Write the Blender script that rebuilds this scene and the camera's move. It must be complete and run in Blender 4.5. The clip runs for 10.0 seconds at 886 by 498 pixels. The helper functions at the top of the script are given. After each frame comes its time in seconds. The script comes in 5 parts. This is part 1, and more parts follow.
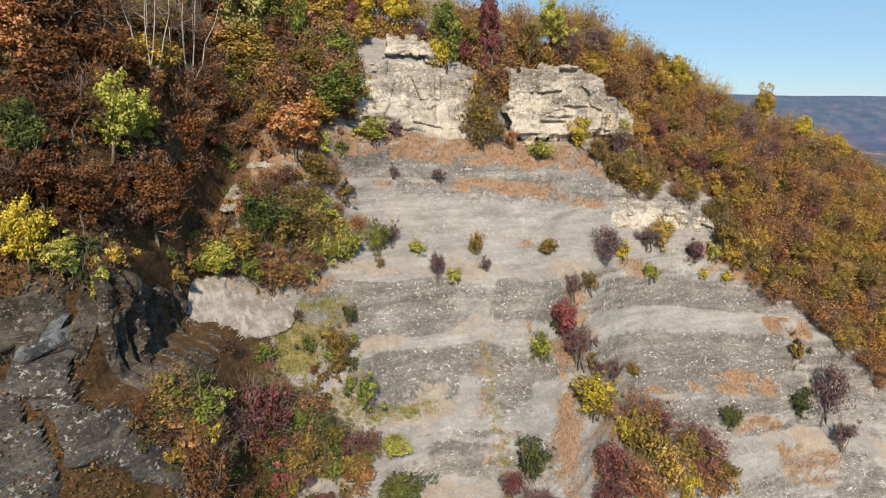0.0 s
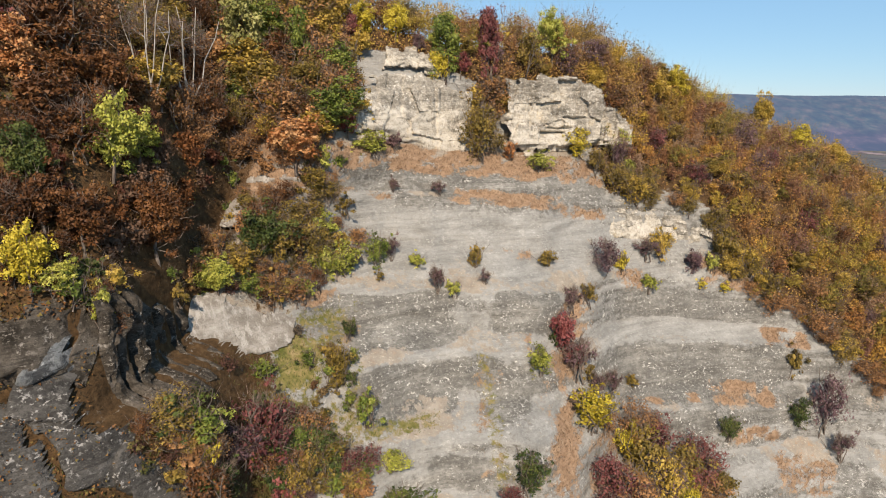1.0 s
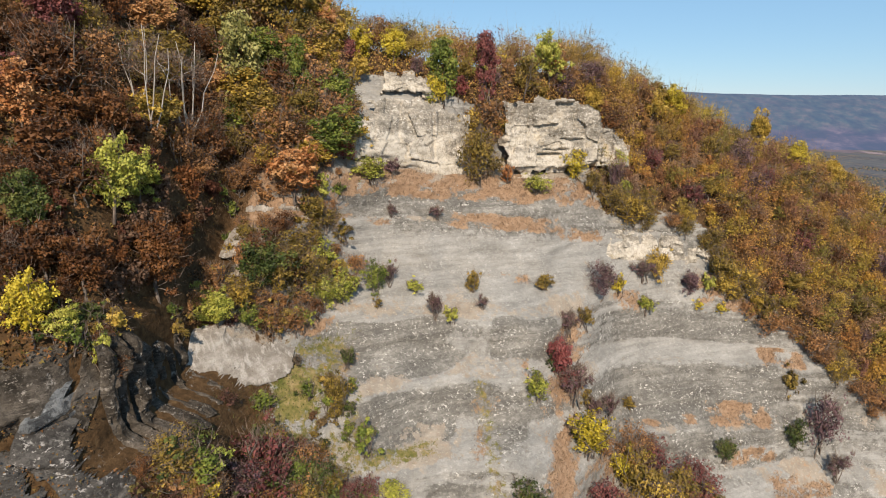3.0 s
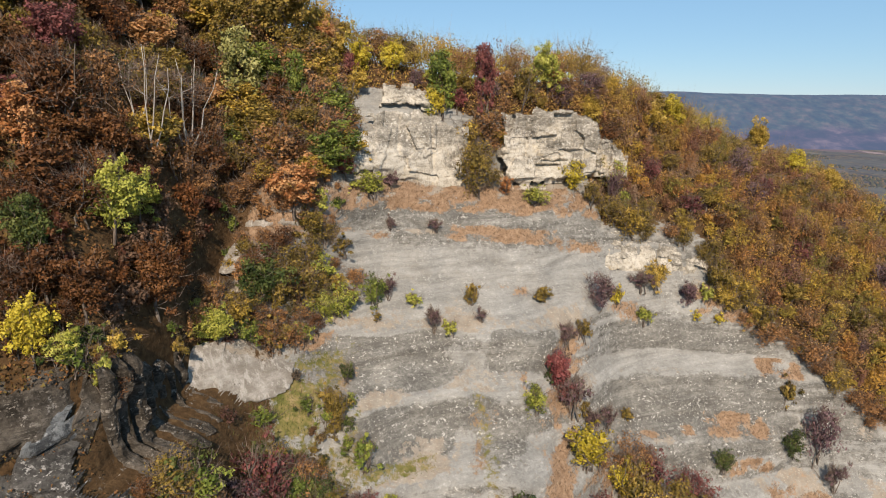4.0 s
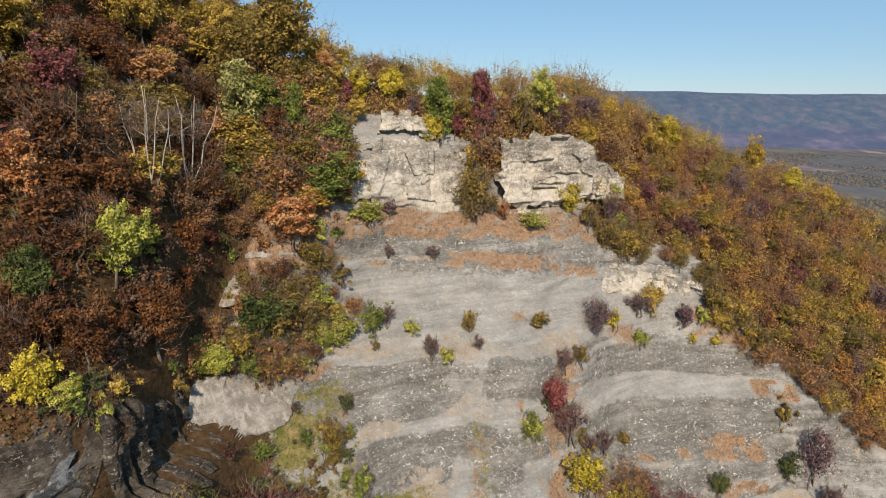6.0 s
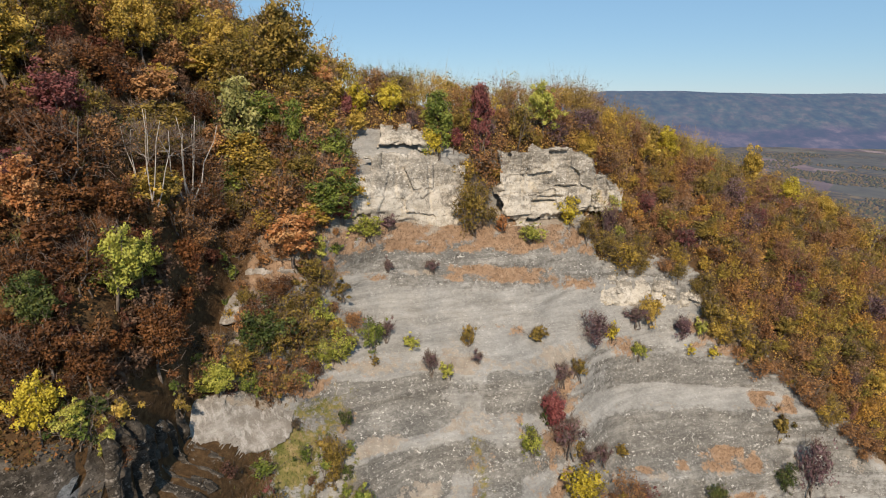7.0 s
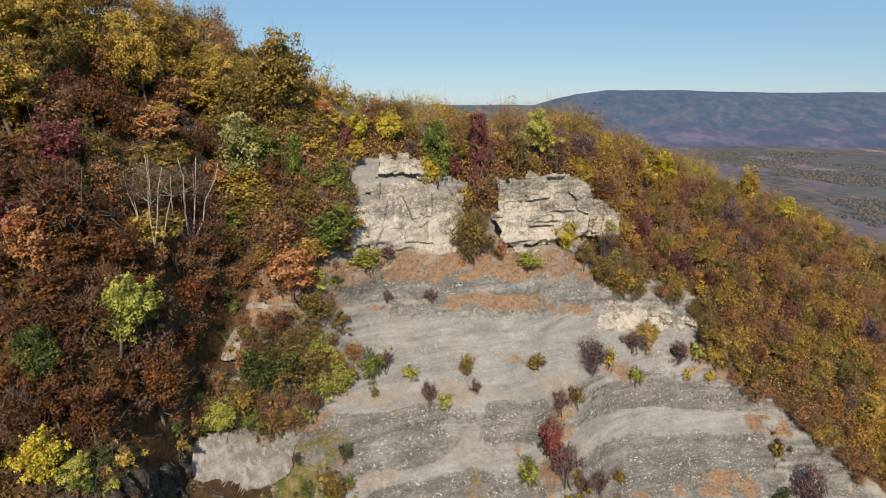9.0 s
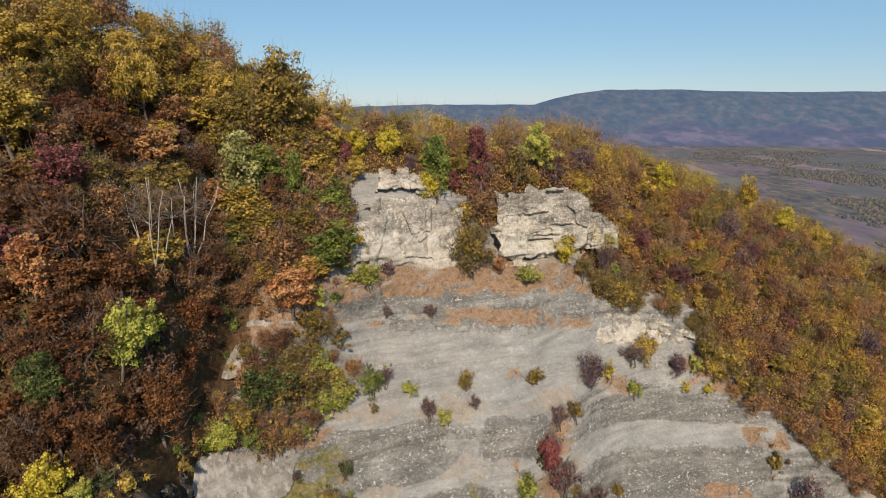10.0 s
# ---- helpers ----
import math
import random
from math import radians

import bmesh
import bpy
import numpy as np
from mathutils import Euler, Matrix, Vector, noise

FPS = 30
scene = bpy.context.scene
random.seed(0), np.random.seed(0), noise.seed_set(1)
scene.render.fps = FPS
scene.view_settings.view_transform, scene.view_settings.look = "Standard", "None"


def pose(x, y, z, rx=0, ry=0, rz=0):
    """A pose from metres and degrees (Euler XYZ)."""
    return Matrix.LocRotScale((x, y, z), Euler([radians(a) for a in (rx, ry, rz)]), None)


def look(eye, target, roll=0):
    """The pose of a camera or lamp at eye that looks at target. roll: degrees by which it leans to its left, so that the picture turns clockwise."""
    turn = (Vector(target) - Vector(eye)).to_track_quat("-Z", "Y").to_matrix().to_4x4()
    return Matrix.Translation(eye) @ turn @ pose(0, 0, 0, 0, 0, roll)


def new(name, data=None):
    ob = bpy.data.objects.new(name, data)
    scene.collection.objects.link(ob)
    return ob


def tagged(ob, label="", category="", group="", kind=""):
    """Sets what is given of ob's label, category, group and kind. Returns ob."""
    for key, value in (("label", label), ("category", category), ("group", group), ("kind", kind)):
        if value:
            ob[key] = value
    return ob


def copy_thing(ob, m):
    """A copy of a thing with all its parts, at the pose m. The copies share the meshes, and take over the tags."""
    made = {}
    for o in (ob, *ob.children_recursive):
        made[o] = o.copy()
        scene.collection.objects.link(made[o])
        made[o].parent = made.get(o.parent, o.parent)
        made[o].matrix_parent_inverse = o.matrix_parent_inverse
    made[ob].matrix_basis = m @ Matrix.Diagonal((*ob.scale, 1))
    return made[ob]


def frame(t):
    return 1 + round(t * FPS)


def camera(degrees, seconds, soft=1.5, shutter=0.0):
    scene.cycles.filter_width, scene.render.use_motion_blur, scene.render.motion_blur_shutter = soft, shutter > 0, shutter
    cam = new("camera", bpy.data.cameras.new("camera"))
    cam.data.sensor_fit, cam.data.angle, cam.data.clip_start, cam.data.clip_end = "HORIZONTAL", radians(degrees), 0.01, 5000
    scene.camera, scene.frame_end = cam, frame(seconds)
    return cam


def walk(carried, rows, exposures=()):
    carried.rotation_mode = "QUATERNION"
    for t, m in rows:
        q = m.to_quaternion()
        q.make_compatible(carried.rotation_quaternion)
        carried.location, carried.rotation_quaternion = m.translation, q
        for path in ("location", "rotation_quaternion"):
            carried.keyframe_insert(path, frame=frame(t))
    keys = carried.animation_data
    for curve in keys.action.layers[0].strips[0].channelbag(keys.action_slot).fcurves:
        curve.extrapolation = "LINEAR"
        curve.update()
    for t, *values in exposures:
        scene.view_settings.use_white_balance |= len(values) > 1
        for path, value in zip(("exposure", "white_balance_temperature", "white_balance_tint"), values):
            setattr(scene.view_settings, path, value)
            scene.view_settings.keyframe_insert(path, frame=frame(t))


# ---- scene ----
cam = camera(72, 10.0, soft=1.0)
PATH = [
    (0, (-0.012, 0.003, 29.932), (0.067, 97.269, 6.709), 0.26),
    (0.5, (0.036, 0.058, 30.865), (0.108, 97.316, 7.608), 0.25),
    (1, (0.097, 0.113, 31.788), (0.162, 97.364, 8.505), 0.24),
    (1.5, (0.168, 0.166, 32.710), (0.226, 97.412, 9.404), 0.22),
    (2, (0.246, 0.217, 33.633), (0.298, 97.459, 10.309), 0.20),
    (2.5, (0.329, 0.264, 34.564), (0.376, 97.502, 11.224), 0.17),
    (3, (0.416, 0.307, 35.507), (0.458, 97.541, 12.153), 0.14),
    (3.5, (0.504, 0.344, 36.464), (0.542, 97.576, 13.099), 0.11),
    (4, (0.593, 0.377, 37.440), (0.626, 97.606, 14.063), 0.08),
    (4.5, (0.680, 0.404, 38.436), (0.710, 97.631, 15.049), 0.04),
    (5, (0.765, 0.427, 39.456), (0.792, 97.651, 16.056), 0.00),
    (5.5, (0.847, 0.447, 40.500), (0.871, 97.667, 17.087), -0.03),
    (6, (0.925, 0.463, 41.570), (0.947, 97.680, 18.142), -0.07),
    (6.5, (1.000, 0.479, 42.668), (1.020, 97.691, 19.220), -0.11),
    (7, (1.071, 0.495, 43.792), (1.089, 97.701, 20.321), -0.15),
    (7.5, (1.138, 0.513, 44.943), (1.154, 97.713, 21.444), -0.19),
    (8, (1.202, 0.536, 46.119), (1.216, 97.728, 22.587), -0.22),
    (8.5, (1.263, 0.567, 47.321), (1.275, 97.749, 23.749), -0.26),
    (9, (1.322, 0.608, 48.545), (1.333, 97.779, 24.926), -0.29),
    (9.5, (1.380, 0.663, 49.790), (1.390, 97.821, 26.117), -0.32),
    (10, (1.438, 0.736, 51.053), (1.447, 97.878, 27.317), -0.34),
]
walk(cam, [(t, look(eye, target, roll)) for t, eye, target, roll in PATH], ((0.0, 0.40), (4.5, 0.28), (10.0, 0.11)))

# ---------------------------------------------------------------- light
SUN_TO = Vector((0.04, -0.80, 0.60)).normalized()      # towards the sun
world = bpy.data.worlds.new("world")
scene.world = world
world.use_nodes = True
wn = world.node_tree.nodes
sky = wn.new("ShaderNodeTexSky")
sky.sky_type = "NISHITA"
sky.sun_disc = False
sky.sun_elevation = math.asin(SUN_TO.z)
sky.sun_rotation = math.atan2(SUN_TO.x, SUN_TO.y)
sky.altitude = 800
sky.air_density, sky.dust_density, sky.ozone_density = 1.0, 0.0, 3.0
wn["Background"].inputs[1].default_value = 0.066
tint = wn.new("ShaderNodeMix")
tint.data_type = "RGBA"
tint.inputs[0].default_value, tint.inputs[7].default_value = 0.45, (4.5, 8.6, 12.9, 1)      # thin even haze
world.node_tree.links.new(sky.outputs[0], tint.inputs[6])
world.node_tree.links.new(tint.outputs[2], wn["Background"].inputs[0])
sun = new("sun", bpy.data.lights.new("sun", "SUN"))
sun.data.energy, sun.data.angle, sun.data.color = 5.0, radians(0.55), (1.0, 0.825, 0.64)
sun.matrix_world = look((0, 0, 0), -SUN_TO)


# ---------------------------------------------------------------- terrain shape
def hash2(ix, iy, seed):
    h = (ix.astype(np.int64) * 374761393 + iy.astype(np.int64) * 668265263 + seed * 2147483647) & 0xFFFFFFFF
    h = ((h ^ (h >> 13)) * 1274126177) & 0xFFFFFFFF
    h = ((h ^ (h >> 16)) * 2246822519) & 0xFFFFFFFF
    return ((h ^ (h >> 15)) & 0xFFFFFF) / float(0xFFFFFF)


def vnoise(x, y, seed=0):
    """Smooth value noise, -1 to 1."""
    x, y = np.asarray(x, float), np.asarray(y, float)
    ix, iy = np.floor(x), np.floor(y)
    fx, fy = x - ix, y - iy
    fx, fy = fx * fx * (3 - 2 * fx), fy * fy * (3 - 2 * fy)
    a, b = hash2(ix, iy, seed), hash2(ix + 1, iy, seed)
    c, d = hash2(ix, iy + 1, seed), hash2(ix + 1, iy + 1, seed)
    return 2 * ((a + (b - a) * fx) * (1 - fy) + (c + (d - c) * fx) * fy) - 1


def fbm(x, y, seed=0, octaves=4):
    out, amp, tot = 0.0, 1.0, 0.0
    for o in range(octaves):
        out = out + amp * vnoise(np.asarray(x) * 2.03 ** o + 17.3 * o, np.asarray(y) * 2.03 ** o - 9.1 * o, seed + o)
        tot, amp = tot + amp, amp * 0.5
    return out / tot


def cells(x, y, seed=0, jitter=0.8):
    """Nearest cell of a jittered grid: a random value of the cell, the gap to its border, and the way from its middle."""
    x, y = np.asarray(x, float), np.asarray(y, float)
    ix, iy = np.floor(x), np.floor(y)
    f1, f2, val, mx, my = np.full(x.shape, 9.0), np.full(x.shape, 9.0), np.zeros(x.shape), np.zeros(x.shape), np.zeros(x.shape)
    for dx in (-1, 0, 1):
        for dy in (-1, 0, 1):
            cx, cy = ix + dx, iy + dy
            px = cx + 0.5 + jitter * (hash2(cx, cy, seed) - 0.5)
            py = cy + 0.5 + jitter * (hash2(cx, cy, seed + 7) - 0.5)
            d = np.hypot(x - px, y - py)
            near = d < f1
            f2 = np.where(near, f1, np.minimum(f2, d))
            val = np.where(near, hash2(cx, cy, seed + 13), val)
            mx, my = np.where(near, x - px, mx), np.where(near, y - py, my)
            f1 = np.where(near, d, f1)
    return val, f2 - f1, mx, my


def sstep(a, b, x):
    t = np.clip((np.asarray(x, float) - a) / (b - a), 0, 1)
    return t * t * (3 - 2 * t)


# How far the hillside stands from the camera's line: a row for each height, a column for each place across.
XK = np.array([-36, -30, -25, -20, -12, 0, 14, 30, 48, 72, 90], float)
ZK = np.array([-22, -10, 0, 8, 14, 18, 28, 38, 50], float)
FACE = np.array([
    [28, 31, 33.5, 36.1, 40.2, 46.5, 54, 65.2, 76.3, 86.1, 90],
    [37.2, 41, 44, 47.1, 52.2, 62.1, 65.6, 82.3, 88.1, 95.2, 101],
    [43.8, 49.2, 53.6, 57.6, 63.9, 71.9, 77.6, 93.2, 98.5, 99.9, 108],
    [52.6, 56.7, 61.7, 67.5, 75, 79.8, 83.2, 97.3, 102.6, 106.4, 121.4],
    [65.1, 65, 65.6, 70.5, 79.5, 84.7, 89.6, 102.6, 106.8, 116.2, 132.7],
    [73.7, 74.4, 73.6, 74.8, 82.9, 88.6, 94, 105.4, 110.1, 123.6, 140.1],
    [83, 83, 82.2, 80.8, 86.5, 99.2, 106.5, 111.2, 119.8, 141.1, 156.2],
    [86, 87, 87, 89.5, 97.5, 101, 107.5, 112, 130, 152.9, 166.9],
    [93, 93.5, 93, 95, 102, 110.4, 119, 128, 144.5, 165.1, 178]])
# The wooded spur that stands in front on the left, and the edge where it breaks off into the gully.
SPUR_X = np.array([-60, -36, -31, -27, -20], float)
SPUR_Z = np.array([-10, 0, 8, 14, 22, 30, 38, 48], float)
SPUR = np.array([
    [10, 22, 26, 31, 40], [16, 30, 34, 38, 48], [22, 36, 39.5, 42.5, 52], [27, 40, 43, 48.5, 56],
    [33, 46, 49.5, 56, 64], [40, 54, 58, 64, 72], [48, 62, 68, 74, 80], [62, 74, 80, 86, 92]], float)
EDGE_Z = [-30, -10, 0, 2, 5.4, 6.5, 7.5, 8.5, 12, 16, 18, 21, 24, 30, 38, 46, 52]
EDGE_X = [-14, -17.2, -19.8, -20.5, -22.2, -23.6, -26.1, -27.0, -27.2, -26.9, -27.6, -28.2, -28.2, -29.8, -33.0, -37, -42]


def tangents(k, v):
    """Slopes at the knots that never overshoot."""
    h = np.diff(k).reshape((-1,) + (1,) * (v.ndim - 1))
    d = np.diff(v, axis=0) / h
    mid = np.where(d[:-1] * d[1:] > 0, 2 * d[:-1] * d[1:] / (d[:-1] + d[1:] + 1e-12), 0)
    return np.concatenate([d[:1], mid, d[-1:]])


def hermite(k, v, q):
    """Smooth curve through the values v (first axis) at the knots k; straight beyond the ends."""
    slope = tangents(k, v)
    i = np.clip(np.searchsorted(k, q) - 1, 0, len(k) - 2)
    h = k[i + 1] - k[i]
    t = (q - k[i]) / h
    tc = np.clip(t, 0, 1)
    sel = np.arange(len(q))
    pick = (lambda a, j: a[j]) if v.ndim == 1 else (lambda a, j: a[j, sel])
    v0, v1, s0, s1 = pick(v, i), pick(v, i + 1), pick(slope, i) * h, pick(slope, i + 1) * h
    out = (2 * tc**3 - 3 * tc**2 + 1) * v0 + (tc**3 - 2 * tc**2 + tc) * s0 + (3 * tc**2 - 2 * tc**3) * v1 + (tc**3 - tc**2) * s1
    return out + np.where(t < 0, t * s0, 0) + np.where(t > 1, (t - 1) * s1, 0)


def sheet(xk, zk, values, x, z):
    return hermite(xk, np.stack([hermite(zk, values[:, j], z) for j in range(len(xk))]), x)


def base(x, z):
    x, z = np.broadcast_arrays(np.asarray(x, float), np.asarray(z, float))
    shape, x, z = x.shape, np.clip(x.ravel(), -80, 150), z.ravel()
    main, spur = sheet(XK, ZK, FACE, x, z), sheet(SPUR_X, SPUR_Z, SPUR, np.minimum(x, -12), z)
    return (main + np.minimum(spur - main, 0) * sstep(-1, 1, (np.interp(z, EDGE_Z, EDGE_X) - x) / np.interp(z, [13, 18, 24, 40], [0.45, 1.0, 2.8, 3.6]))).reshape(shape)


# Steep beds of rock in the two halves of the cliff, top to bottom; between them lie benches of scree and dry grass.
BEDS_MAIN = ((39, 27), (23.6, 19.0), (18.2, 11.6), (7.2, 3.4), (1.0, -3.6), (-6.4, -12.0), (-16, -23))
BEDS_RIGHT = ((18.9, 14.7), (7.7, 1.4), (-0.9, -6.6), (-9.0, -14.0), (-17.6, -25.6))
ZT = np.linspace(-60, 60, 1201)


def bed_table(beds):
    steep = np.zeros_like(ZT)
    for top, low in beds:
        steep = np.maximum(steep, sstep(low - 0.35, low + 0.25, ZT) * (1 - sstep(top - 0.25, top + 0.35, ZT)))
    weight = 0.42 + 1.25 * (1 - steep)
    inside = (ZT > -30) & (ZT < 40)
    weight = np.where(inside, weight / weight[inside].mean(), 1.0)
    eff = np.cumsum(weight) * (ZT[1] - ZT[0])
    eff += ZT[600] - eff[600]
    return steep, eff


STEEP_M, EFF_M = bed_table(BEDS_MAIN)
STEEP_R, EFF_R = bed_table(BEDS_RIGHT)


def halves(x, z):
    """0 on the main face, 1 on the right one; between them runs the gully."""
    return sstep(-4, 4, x - (19 + 0.25 * (z - 2) + 1.5 * vnoise(z / 5, 3.3, 21)))


def steepness(x, z):
    r = halves(x, z)
    zz = z + 1.3 * fbm(x / 8, z / 24, 5, 4) + 0.11 * x
    s = np.interp(zz, ZT, STEEP_M) * (1 - r) + np.interp(zz, ZT, STEEP_R) * r
    return s * sstep(-21, -13, x + 0.2 * z - 2)


def rise(x, z, rough=True):
    """y of the hillside at x and height z."""
    x, z = np.broadcast_arrays(np.asarray(x, float), np.asarray(z, float))
    r = halves(x, z)
    zz = z + 1.3 * fbm(x / 8, z / 24, 5, 4) + 0.11 * x
    eff = np.interp(zz, ZT, EFF_M) * (1 - r) + np.interp(zz, ZT, EFF_R) * r
    eff = np.where((ZT[0] < zz) & (zz < ZT[-1]), eff, zz)
    part = sstep(-21, -13, x + 0.2 * z - 2) * (1 - sstep(62, 80, x)) * (1 - sstep(26, 34, z))
    y = base(x, z + (eff - zz) * part)
    # the shrubby gully between the halves, and the groove in the lower face
    y = y + 1.3 * np.exp(-((x - 18.5 - 0.25 * (z - 2)) / 2.2) ** 2) * sstep(16, 11, z) * sstep(-16, -8, z)
    y = y + 0.7 * np.exp(-((x - 5.2 + 0.18 * (z + 2)) / 0.9) ** 2) * sstep(5, 2, z) * sstep(-14, -8, z)
    if rough:
        y = y + 1.1 * fbm(x / 11, z / 8, 31, 3) + 0.30 * fbm(x / 2.6, z / 1.7, 41, 3)
        ledge = (zz / 1.55 + 0.5 * vnoise(x / 9, z / 3, 55)) % 1.0
        y = y + 0.34 * (ledge - 0.5) * steepness(x, z) * (0.45 + 0.55 * vnoise(x / 6, z / 1.5, 57))
        y = y + 0.16 * vnoise(x / 7, z / 0.42, 51) + 0.07 * vnoise(x / 0.5, z / 0.4, 61) + 0.07 * vnoise(x / 0.55, z / 6, 71)
    return y


def crest(x):
    near = hermite(np.array([-75, -45, -30, -18, -8, 4, 20, 48, 72, 100, 140], float),
                   np.array([66, 58, 50, 44, 42, 40.3, 40, 31.4, 22, 11, -4], float), np.clip(np.ravel(x), -80, 150)).reshape(np.shape(x))
    return near - 0.28 * np.clip(np.abs(np.asarray(x, float)) - 150, 0, 700) + 1.2 * fbm(np.asarray(x) / 14, 0.5, 81, 3)


def hill(x, s):
    """Place on the sheet: s is the height up to the crest, and runs on down the far side past it."""
    x, s = np.broadcast_arrays(np.asarray(x, float), np.asarray(s, float))
    top = crest(x)
    q = np.clip(s - top, 0, None)
    q1 = np.clip(q, 0, 26)
    y = rise(x, np.minimum(s, top)) + 3.2 * q
    z = np.minimum(s, top) + 0.6 * q1 - 0.055 * q1**2 - 2.2 * (q - q1) + 0.5 * fbm(x / 6, q / 2, 91, 3) * sstep(0, 2, q)
    return x, y, z
# ---- end of terrain shape


# ---------------------------------------------------------------- materials
def mat(name):
    m = bpy.data.materials.new(name)
    m.use_nodes = True
    nt = m.node_tree
    nt.nodes["Principled BSDF"].inputs["Specular IOR Level"].default_value = 0.08
    return m, nt, nt.nodes["Principled BSDF"]


def node(nt, kind, **sets):
    n = nt.nodes.new(kind)
    for key, value in sets.items():
        if key in n.inputs:
            n.inputs[key].default_value = value
        else:
            n.inputs[key.replace("_", " ").title()].default_value = value
    return n


def ramp(nt, fac, stops):
    r = nt.nodes.new("ShaderNodeValToRGB")
    el = r.color_ramp.elements
    while len(el) < len(stops):
        el.new(0.5)
    for e, (p, c) in zip(el, stops):
        e.position = p
        e.color = (c, c, c, 1) if isinstance(c, (int, float)) else (*c, 1)
    nt.links.new(fac, r.inputs[0])
    return r.outputs[0]


def mix(nt, fac, a, b, how="MIX"):
    m = nt.nodes.new("ShaderNodeMix")
    m.data_type, m.blend_type = "RGBA", how
    for socket, value in ((m.inputs[0], fac), (m.inputs[6], a), (m.inputs[7], b)):
        if isinstance(value, bpy.types.NodeSocket):
            nt.links.new(value, socket)
        else:
            socket.default_value = value if isinstance(value, (int, float)) else (*value, 1)
    return m.outputs[2]


def coords(nt, scale=(1, 1, 1)):
    g = nt.nodes.new("ShaderNodeNewGeometry")
    m = nt.nodes.new("ShaderNodeMapping")
    m.inputs["Scale"].default_value = scale
    nt.links.new(g.outputs["Position"], m.inputs[0])
    return m.outputs[0]


def noise_tex(nt, scale, detail=5, stretch=(1, 1, 1), rough=0.6):
    n = node(nt, "ShaderNodeTexNoise", Scale=scale, Detail=detail, Roughness=rough)
    nt.links.new(coords(nt, stretch), n.inputs["Vector"])
    return n.outputs["Fac"]


def attribute(nt, name):
    a = nt.nodes.new("ShaderNodeAttribute")
    a.attribute_name = name
    return a.outputs["Fac"]


def math_node(nt, op, a, b=0.0):
    m = nt.nodes.new("ShaderNodeMath")
    m.operation = op
    for socket, value in ((m.inputs[0], a), (m.inputs[1], b)):
        if isinstance(value, bpy.types.NodeSocket):
            nt.links.new(value, socket)
        else:
            socket.default_value = value
    return m.outputs[0]


def bump(nt, bsdf, fac, strength, distance):
    b = nt.nodes.new("ShaderNodeBump")
    b.inputs["Strength"].default_value, b.inputs["Distance"].default_value = strength, distance
    nt.links.new(fac, b.inputs["Height"])
    nt.links.new(b.outputs[0], bsdf.inputs["Normal"])


def rock_colour(nt, dark, mid, pale, spot, streak=0.5, fine=1.0, chipped=1.0):
    """Weathered rock: broad tone, fine bedding, lichen blotches, crisp pale chips in swarms, pits, runs of water."""
    broad = ramp(nt, noise_tex(nt, 0.22, 8, (1, 1, 1.9), 0.68), ((0.36, dark), (0.50, mid), (0.64, pale)))
    beds = ramp(nt, noise_tex(nt, 1.1, 7, (0.06, 0.06, 1.0), 0.75), ((0.40, 1 - 0.28 * fine), (0.50, 1.0), (0.60, 1 + 0.22 * fine)))
    col = mix(nt, 1.0, broad, beds, "MULTIPLY")
    blotch = ramp(nt, noise_tex(nt, 1.5, 6, (1, 1, 1.5), 0.75), ((0.48, 0.0), (0.56, 1.0)))
    col = mix(nt, math_node(nt, "MULTIPLY", blotch, 0.5 * fine), col, dark)
    fleck = ramp(nt, noise_tex(nt, 2.4, 5, (1, 1, 1.4), 0.66), ((0.55, 0.0), (0.60, 1.0)))
    col = mix(nt, math_node(nt, "MULTIPLY", fleck, 0.6 * fine), col, pale)
    swarm = ramp(nt, noise_tex(nt, 0.35, 4, (1, 1, 1.6), 0.6), ((0.42, 0.1 * chipped), (0.58, chipped)))
    chips = ramp(nt, noise_tex(nt, 2.0, 6, (1, 1, 1.4), 0.74), ((0.565, 0.0), (0.60, 1.0)))
    col = mix(nt, math_node(nt, "MULTIPLY", chips, swarm), col, spot)
    runs = ramp(nt, noise_tex(nt, 1.3, 6, (1, 1, 0.09), 0.75), ((0.50, 0.0), (0.60, 1.0)))
    col = mix(nt, math_node(nt, "MULTIPLY", runs, streak * 0.5), col, pale)
    lines = ramp(nt, noise_tex(nt, 2.6, 6, (0.08, 0.08, 1.0), 0.75), ((0.385, 1.0), (0.42, 0.0)))
    col = mix(nt, math_node(nt, "MULTIPLY", lines, 0.6 * fine), col, dark)
    pits = ramp(nt, noise_tex(nt, 4.2, 5, (1, 1, 1.5), 0.8), ((0.375, 1.0), (0.40, 0.0)))
    return mix(nt, math_node(nt, "MULTIPLY", pits, 0.7 * fine), col, tuple(0.4 * v for v in dark))


def rock_material(name, dark, mid, pale, spot, streak=0.5, stain=None, rough=0.9, fine=1.0, chipped=1.0):
    m, nt, b = mat(name)
    col = rock_colour(nt, dark, mid, pale, spot, streak, fine, chipped)
    if stain:
        patch = ramp(nt, noise_tex(nt, 0.33, 3, (1, 1, 0.6)), ((0.56, 0.0), (0.68, 1.0)))
        col = mix(nt, math_node(nt, "MULTIPLY", patch, 0.55), col, stain)
    nt.links.new(col, b.inputs["Base Color"])
    b.inputs["Roughness"].default_value = rough
    bump(nt, b, noise_tex(nt, 2.6, 9, (1, 1, 1.6), 0.7), 0.8, 0.25)
    return m


